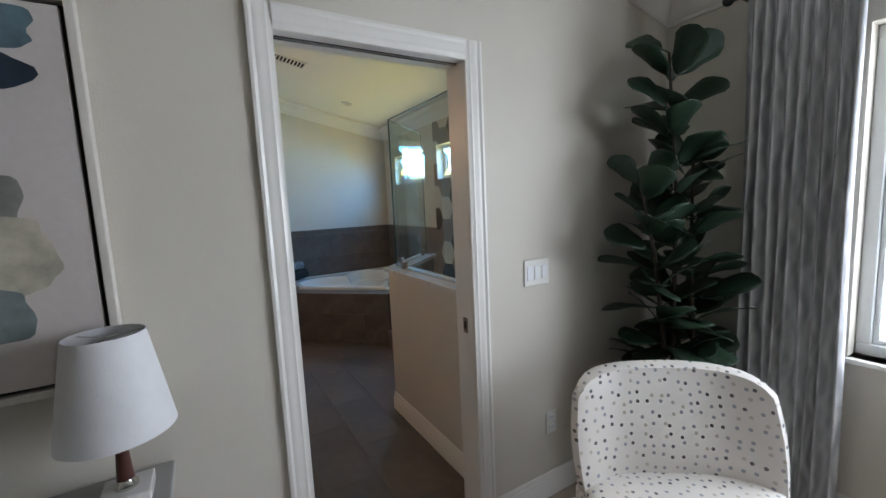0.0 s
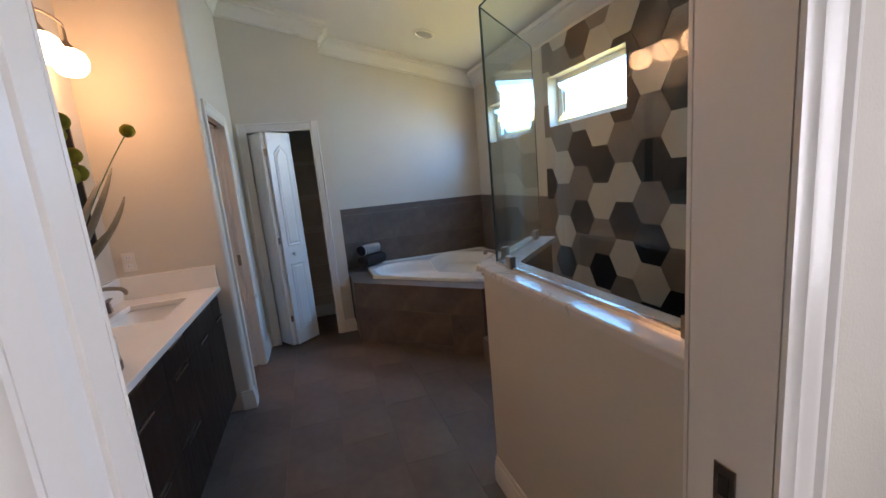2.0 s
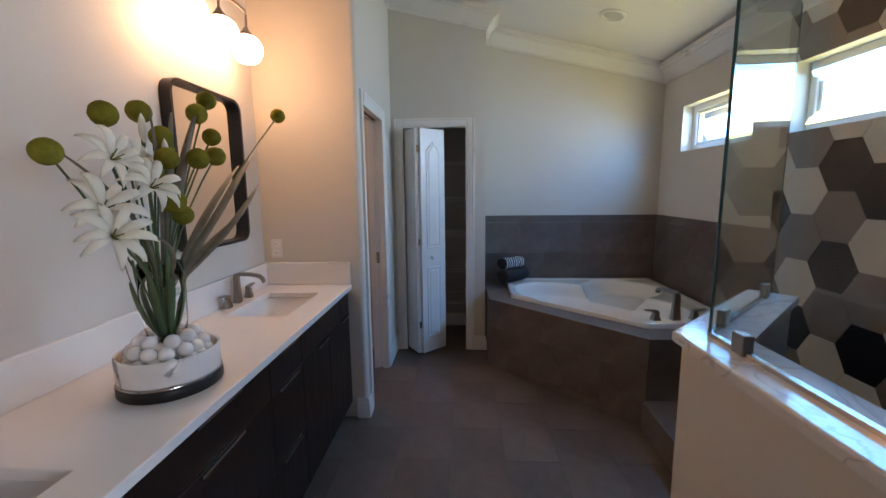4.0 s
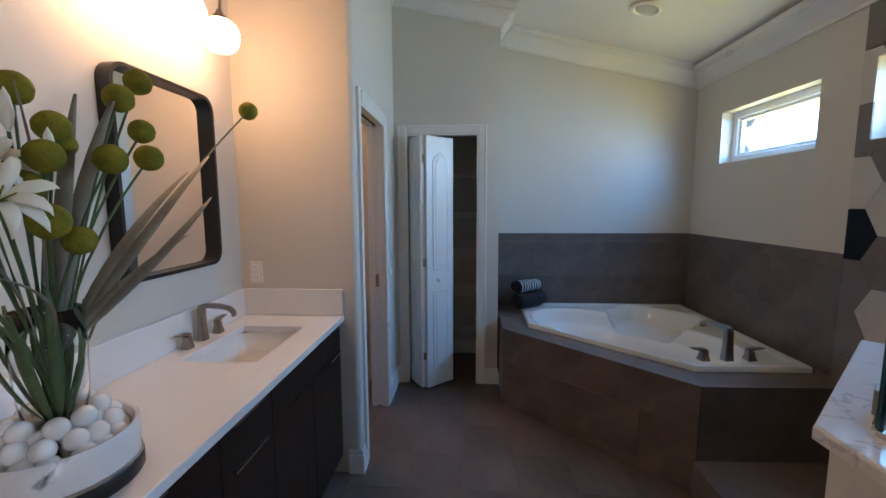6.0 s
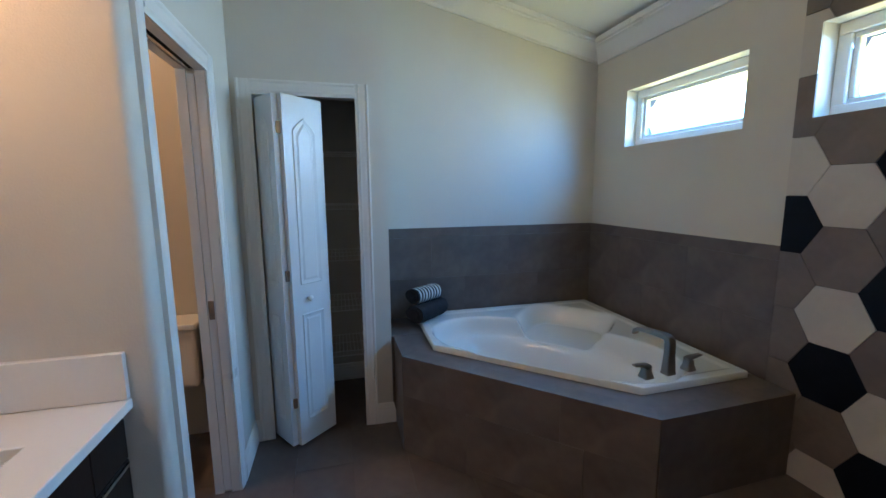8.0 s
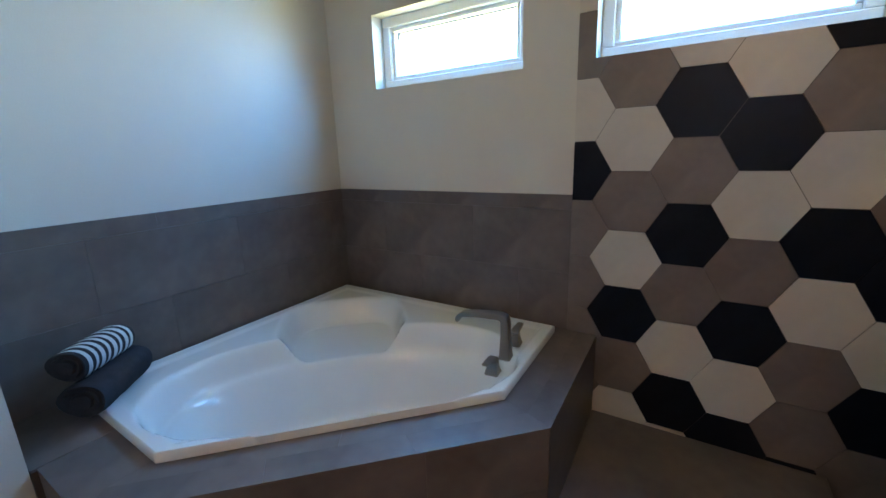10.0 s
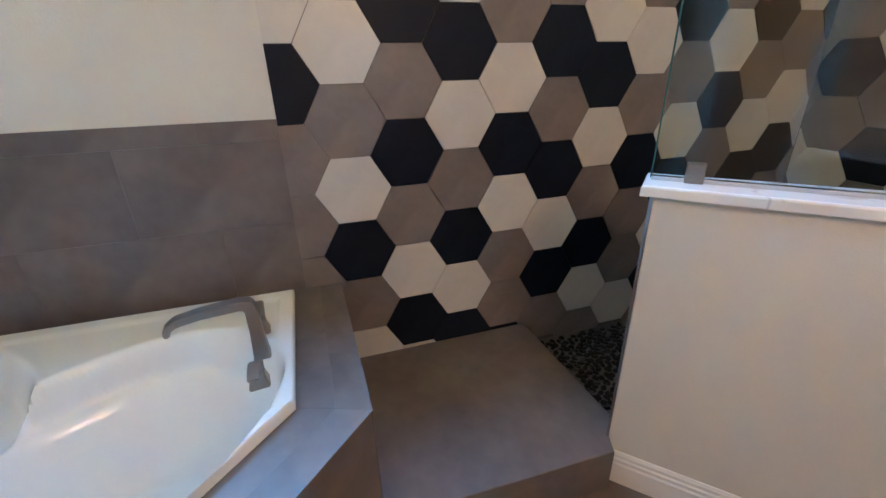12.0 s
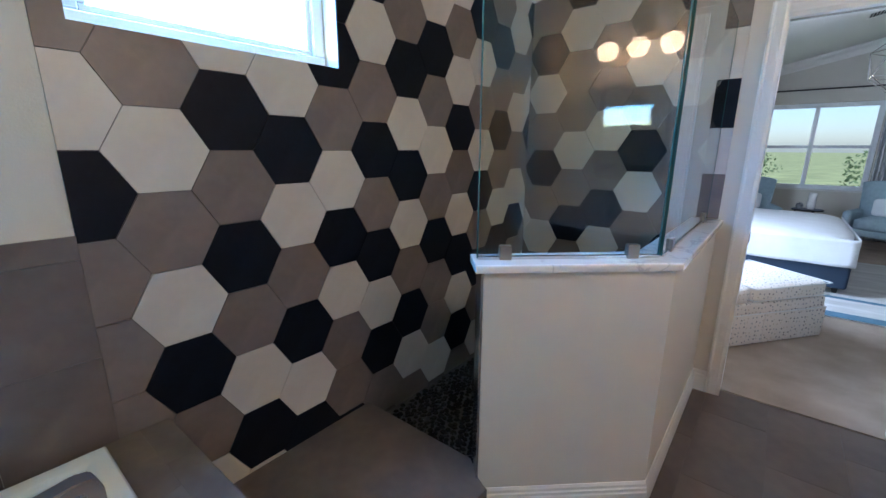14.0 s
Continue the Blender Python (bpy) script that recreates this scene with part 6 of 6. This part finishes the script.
def shrub(name, x, y, h, r, seed, label, n=420):
    rnd = random.Random(seed)
    th = thing(name, (x, y, -0.35), label, "shrub" if h < 3 else "tree")
    part("trunk", tube(B(), [(x, y, -0.35), (x + 0.05, y, -0.35 + h * 0.35), (x - 0.03, y, -0.35 + h * 0.6)], [0.05 * h / 2, 0.04 * h / 2, 0.015 * h / 2], 8), M_BARK, th)
    bm = B()
    for k in range(n):
        u, v = rnd.uniform(0, 2 * math.pi), rnd.uniform(-1, 1)
        q = rnd.uniform(0.55, 1.0) * (1 + 0.25 * math.sin(3 * u + seed) + 0.2 * math.sin(5 * v + seed))
        c = Vector((x + r * q * math.sqrt(max(0, 1 - v * v)) * math.cos(u), y + r * q * math.sqrt(max(0, 1 - v * v)) * math.sin(u), -0.35 + h * 0.58 + v * h * 0.42 * q))
        if c.z < -0.25:
            continue
        s = rnd.uniform(0.06, 0.13) * h / 2.2
        d = Vector((rnd.uniform(-1, 1), rnd.uniform(-1, 1), rnd.uniform(-0.6, 1))).normalized()
        w = d.cross(Vector((rnd.uniform(-1, 1), rnd.uniform(-1, 1), 0.3))).normalized() * s * 0.45
        bm.faces.new([bm.verts.new(c + p) for p in (-d * s, w, d * s, -w)])
    part("crown", bm, M_FOLIAGE, th, kind="stuff")
    return th


shrub("garden_shrub", 6.6, 1.9, 2.2, 0.75, 1, "loose green and yellow garden shrub on the lawn")
shrub("tree", 17.0, 8.5, 6.0, 2.6, 2, "round green tree beyond the road", 700)
shrub("tree", 26.0, 4.2, 7.0, 3.0, 3, "green tree in the distance", 700)
shrub("tree", 19.0, 13.5, 6.5, 2.8, 6, "green tree beyond the road", 700)
shrub("tree", 24.0, -6.0, 6.5, 2.9, 7, "green tree in the distance", 700)
for k, (x, y) in enumerate(((5.0, 0.6), (5.2, 1.4), (5.4, 2.6))):
    shrub("low_plant", x, y, 0.5, 0.3, 10 + k, "low yellow-green garden plant", 120)
for k, (x, y) in enumerate(((-1.5, -14.0), (1.8, -16.0), (5.0, -13.0))):
    shrub("garden_shrub", x, y, 1.7, 0.9, 30 + k, "low green shrub behind the house", 300)


def stop_sign(x, y):
    th = thing("stop_sign", (x, y, -0.35), "red eight-sided stop sign on a steel post", "street sign")
    part("post", box(B(), x + 0.01, x + 0.05, y - 0.025, y + 0.025, -0.35, 2.2), M_STEEL, th)
    pts = [(y + 0.38 * math.cos(radians(22.5 + 45 * k)), 1.85 + 0.38 * math.sin(radians(22.5 + 45 * k))) for k in range(8)]
    part("plate", slab(B(), [(x, a, b) for a, b in pts], (0.008, 0, 0)), M_STOP, th)
    cu = bpy.data.curves.new("letters", "FONT")
    cu.body, cu.size, cu.align_x, cu.align_y, cu.extrude = "STOP", 0.27, "CENTER", "CENTER", 0.002
    tx = new("letters_source", cu)
    me = bpy.data.meshes.new_from_object(tx)
    bpy.data.objects.remove(tx)
    ob = new("letters", me)
    me.materials.append(M_WHITE)
    ob.parent = th
    ob.location = (-0.004, 0, 2.2)
    ob.rotation_euler = (radians(90), 0, radians(-90))
    return th


stop_sign(21.5, 9.1)


def fence():
    th = thing("fence", (9.8, 3.0, -0.35), "black metal garden fence", "fence")
    for z in (-0.15, 0.75):
        part("rail", box(B(), 9.79, 9.82, -2.0, 8.0, z, z + 0.03), M_BLACKM, th)
    first = None
    for k in range(80):
        y = -2.0 + k * 0.125
        if first is None:
            first = part("picket", box(B(), 9.797, 9.813, y, y + 0.016, -0.35, 0.85), M_BLACKM, th)
        else:
            ob = new("picket", first.data)
            ob.parent = th
            ob.location = (0, y + 2.0, 0)


fence()


# ---- tiles ----
def piece(name, me, parent, loc=(0, 0, 0)):
    ob = new(name, me)
    ob.parent = parent
    ob.location = loc
    return ob


def mesh_of(bm, m):
    me = bpy.data.meshes.new("tile")
    bmesh.ops.recalc_face_normals(bm, faces=bm.faces)
    bm.to_mesh(me)
    bm.free()
    me.materials.append(m)
    return me


def floor_tiles():
    """Tiles 0.30 by 0.60, every second row moved by half."""
    w, l, g = 0.302, 0.615, 0.0007
    x = 0.91 - 9 * w
    col = 0
    while x < 1.75:
        y = 2.385 - 2 * l + (0.3075 if col % 2 else 0)
        while y < 6.52:
            x0, x1, y0, y1 = max(x, -0.99), min(x + w, 1.7), max(y, 2.077), min(y + l, 6.52)
            if x0 < 1.01 and x1 > 1.01 and y0 < 3.3:
                x1 = 1.01
            inside = x1 - x0 > 0.02 and y1 - y0 > 0.02 and not (x0 > 1.0 and y0 < 3.3) and not (y0 > YC + 0.1 and x0 > 0.5)
            if inside:
                bm = box(B(), x0 + g, x1 - g, y0 + g, y1 - g, -0.004, 0.0)
                c = Vector(((x0 + x1) / 2, (y0 + y1) / 2, 0))
                bmesh.ops.translate(bm, verts=bm.verts, vec=-c)
                piece("tile", mesh_of(bm, M_FLOORT), floor_bath, c)
            y += l
        x += w
        col += 1


floor_tiles()


def band_tiles():
    """Dark tile band round the tub with a narrow top course."""
    g = 0.0005
    rows = [(DECK_Z, 0.86), (0.86, 1.16), (1.16, 1.228)]
    for r, (z0, z1) in enumerate(rows):
        s = -0.25 if r == 1 else 0.0
        x = 0.58 + s
        while x < XE:
            a, b = max(x, 0.582), min(x + 0.6, XE - 0.009)
            if b - a > 0.02:
                bm = box(B(), a + g, b - g, YN - 0.009, YN - 0.0005, z0 + g, z1 - g)
                c = Vector(((a + b) / 2, YN, (z0 + z1) / 2))
                bmesh.ops.translate(bm, verts=bm.verts, vec=-c)
                piece("tile", mesh_of(bm, M_TILE), wall_north, c)
            x += 0.6
        y = YN - 0.001
        first = 0.6 if r != 1 else 0.35
        while y > 4.735:
            a = max(y - first, 4.732)
            bm = box(B(), XE - 0.009, XE - 0.0005, a + g, y - g, z0 + g, z1 - g)
            c = Vector((XE, (a + y) / 2, (z0 + z1) / 2))
            bmesh.ops.translate(bm, verts=bm.verts, vec=-c)
            piece("tile", mesh_of(bm, M_TILE), wall_east, c)
            y -= first
            first = 0.6


band_tiles()


def deck_tiles():
    """Facing of the tub platform: front, side, a narrow edge course and the top."""
    a, b = Vector((0.605, 5.495, 0)), Vector((1.508, 4.588, 0))
    d = (b - a).normalized()
    n = Vector((-d.y, d.x, 0))
    n = n if n.x < 0 else -n
    L = (b - a).length
    zt = DECK_Z - 0.006

    def face(s0, s1, z0, z1, o=a, dd=d, nn=n, gap=0.0003, t=0.008):
        q = [o + dd * (s0 + gap) + Vector((0, 0, z0 + gap)), o + dd * (s1 - gap) + Vector((0, 0, z0 + gap)), o + dd * (s1 - gap) + Vector((0, 0, z1 - gap)), o + dd * (s0 + gap) + Vector((0, 0, z1 - gap))]
        c = sum(q, Vector()) / 4
        piece("tile", mesh_of(slab(B(), [p - c for p in q], nn * t), M_TILE), deck, c)
    face(0.0, 0.40, 0.0, 0.343)
    face(0.40, 0.99, 0.05, 0.343, gap=0.0025, t=0.0085)
    face(0.40, 0.99, 0.0, 0.05)
    face(0.99, L, 0.0, 0.343)
    face(0.0, 0.28, 0.343, zt)
    face(0.28, 0.88, 0.343, zt)
    face(0.88, L, 0.343, zt)
    e = Vector((XE - 0.002, 4.605, 0)) - b
    ee = e.normalized()
    nn = Vector((ee.y, -ee.x, 0))
    face(0.0, 0.60, 0.0, zt, b, ee, nn)
    face(0.60, e.length, 0.0, zt, b, ee, nn)
    f = Vector((0.605, 5.816, 0)) - a
    face(0.0, f.length, 0.0, zt, a, f.normalized(), Vector((-1, 0, 0)))

    def top(pts, z=DECK_Z):
        c = Vector((sum(p[0] for p in pts) / len(pts), sum(p[1] for p in pts) / len(pts), z - 0.006))
        q = [(c.x + (p[0] - c.x) * 0.999, c.y + (p[1] - c.y) * 0.9975) for p in pts]
        bm = prism(B(), [(p[0] - c.x, p[1] - c.y) for p in q], 0, 0.006)
        piece("tile", mesh_of(bm, M_TILE), deck, c)
    o1, o2, o3 = a.xy + n.xy * 0.009 - d.xy * 0.0, b.xy + n.xy * 0.009, Vector((XE - 0.002, 4.596))
    o2 = Vector((1.503, 4.578))
    i1, i2, i3 = Vector((0.672, 5.55)), Vector((1.540, 4.668)), Vector((XE - 0.002, 4.682))
    for k in range(3):
        p, q = k / 3, (k + 1) / 3
        top([o1.lerp(o2, p), o1.lerp(o2, q), i1.lerp(i2, q), i1.lerp(i2, p)])
    for k in range(3):
        p, q = k / 3, (k + 1) / 3
        top([o2.lerp(o3, p), o2.lerp(o3, q), i2.lerp(i3, q), i2.lerp(i3, p)])
    r1, r2, r3 = Vector((0.80, 5.55)), Vector((1.585, 4.79)), Vector((2.16, 4.80))
    for k in range(2):
        p, q = k / 2, (k + 1) / 2
        top([i1.lerp(i2, p), i1.lerp(i2, q), r1.lerp(r2, q), r1.lerp(r2, p)])
    top([i2, i2.lerp(i3, 0.5), r2.lerp(r3, 0.5), r2])
    top([i2.lerp(i3, 0.5), i3, (XE - 0.002, 4.80), r2.lerp(r3, 0.5)])
    top([(XE - 0.002, 4.83), (XE - 0.002, 6.185), (2.18, 6.185), (2.18, 4.83)])
    top([(0.597, 5.816), (0.597, 5.49), (0.672, 5.55), (0.80, 5.55), (0.825, 5.816)])
    top([(0.583, 5.819), (0.825, 5.819), (0.825, 6.18), (0.583, 6.18)])
    top([(0.86, 6.13), (2.2, 6.13), (2.2, 6.185), (0.86, 6.185)])


deck_tiles()

# hexagons: side HS, columns by -y (or -x), rows in half steps; w white, k black, g grey
HS, HY, HZ = 0.1455, 4.5005, 1.457
HALF = HS * math.sqrt(3) / 2
COLUMNS = {
    -1: "7g5w3g1w-1k-3g-5g-7g-9g", 0: "8w6g4g2g0w-2g-4w-6k-8g-10w", 1: "7k5g3w1k-1g-3k-5g-7w-9k-11w", 2: "8g6w4k2w0k-2w-4g-6k-8w-10k",
    3: "7w5k3k1g-1w-3k-5w-7g-9g-11k", 4: "8g6k4w2g0k-2g-4k-6w-8k-10g", 5: "7k5g3k1w-1k-3w-5g-7k-9w-11g", 6: "8g6w4k2g0w-2g-4k-6g-8g-10w",
    7: "7w5g3w1k-1g-3w-5k-7w-9k-11g", 8: "8k6k4w2g0w-2k-4g-6k-8g-10w", 9: "7g5k3g1k-1g-3w-5k-7g-9k-11w", 10: "8w6w4g2w0g-2w-4k-6g-8g-10w",
    11: "7k5g3w1k-1g-3w-5g-7w-9k-11g", 12: "8g6w4k2g0w-2k-4g-6w-8k-10g",
}


def parse(text):
    out, num = {}, ""
    for ch in text:
        if ch in "wkg":
            out[int(num)] = ch
            num = ""
        else:
            num += ch
    return out


HEXMAT = {"w": M_HEXW, "k": M_HEXK, "g": M_HEXG}


def hex_wall(parent, to_world, cols, hy, hz, a0, a1, b0, b1, hole=None):
    """Hexagons on one wall; to_world(u, z, out) places them; u runs to the picture's right as columns do."""
    full = {}
    for ch, m in HEXMAT.items():
        pts = [((HS - 0.0015) * math.cos(math.pi / 3 * k), (HS - 0.0015) * math.sin(math.pi / 3 * k)) for k in range(6)]
        o = to_world(0, 0, 0)
        bm = B()
        slab(bm, [to_world(u, z, 0.0012) - o for u, z in pts], to_world(0, 0, 0.0065) - o)
        full[ch] = mesh_of(bm, m)
    for i, text in cols.items():
        for m_, ch in parse(text).items():
            u, z = hy + 1.5 * HS * i, hz + HALF * m_
            pts = [(u + (HS - 0.0015) * math.cos(math.pi / 3 * k), z + (HS - 0.0015) * math.sin(math.pi / 3 * k)) for k in range(6)]
            got = clip_rect(pts, a0, a1, b0, b1)
            if not got:
                continue
            bits = [got]
            if hole:
                h0, h1, k0, k1 = hole
                if clip_rect(pts, h0, h1, k0, k1):
                    bits = [clip_rect(pts, a0, h0, b0, b1), clip_rect(pts, h1, a1, b0, b1), clip_rect(pts, max(h0, a0), h1, b0, k0), clip_rect(pts, max(h0, a0), h1, k1, b1)]
                    bits = [b for b in bits if b and area2(b) > 2e-5]
                    if not bits:
                        continue
            c = to_world(u, z, 0)
            if len(bits) == 1 and abs(area2(bits[0]) - area2(pts)) < 1e-7:
                piece("hexagon_tile", full[ch], parent, c)
                continue
            bm = B()
            for b in bits:
                slab(bm, [to_world(p, q, 0.0012) - c for p, q in b], to_world(0, 0, 0.0065) - to_world(0, 0, 0))
            piece("hexagon_tile", mesh_of(bm, HEXMAT[ch]), parent, c)


bm = wall_with_holes(B(), "y", YD1 + 0.001, 4.732, XE - 0.0012, XE - 0.0002, 0.03, zc(XE) - 0.14, [WIN2])
structure("tile_backing", bm, M_GROUT, "grout behind the hexagon tiles", "grout")
hex_wall(wall_east, lambda u, z, o: Vector((XE - o, -u, z)), COLUMNS, -HY, HZ, -4.732, -YD1 - 0.009, 0.03, zc(XE) - 0.14, (-WIN2[1], -WIN2[0], WIN2[2], WIN2[3]))
SHOWER_SIDE = {0: "8g6g4g2g0g-2g-4w-6g-8k-10g", 1: "7g5k3w1g-1k-3g-5w-7g-9k-11g", 2: "8k6w4g2g0w-2g-4k-6g-8w-10g", 3: "7w5g3g1w-1g-3k-5w-7k-9g-11w", 4: "8g6g4w2g0k-2w-4g-6g-8k-10g", 5: "7k5g3w1g-1g-3g-5k-7w-9g-11k", 6: "8k6g4w2k0w-2g"}
bm = box(B(), 1.126, XE - 0.002, YD1 + 0.0002, YD1 + 0.0012, 0.03, zc(XE) - 0.14)
box(bm, 1.004, 1.126, YD1 + 0.0002, YD1 + 0.0012, 1.08, zc(XE) - 0.14)
structure("tile_backing", bm, M_GROUT, "grout behind the hexagon tiles", "grout")
hex_wall(wall_south, lambda u, z, o: Vector((-u, YD1 + o, z)), SHOWER_SIDE, -2.33, HZ, -XE + 0.01, -1.004, 0.03, zc(XE) - 0.14)
bm = B()
for p, q in (((1.1255, YD1), (1.1255, 3.262)), ((1.1255, 3.262), (1.598, 3.7005))):
    P, Q = Vector((*p, 0.05)), Vector((*q, 0.05))
    dd = (Q - P).normalized()
    nn = Vector((dd.y, -dd.x, 0)) * 0.006
    slab(bm, [P, Q, Q + Vector((0, 0, 0.99)), P + Vector((0, 0, 0.99))], nn)
structure("half_wall_tile", bm, M_TILE, "dark tile on the shower side of the half wall", "tile")
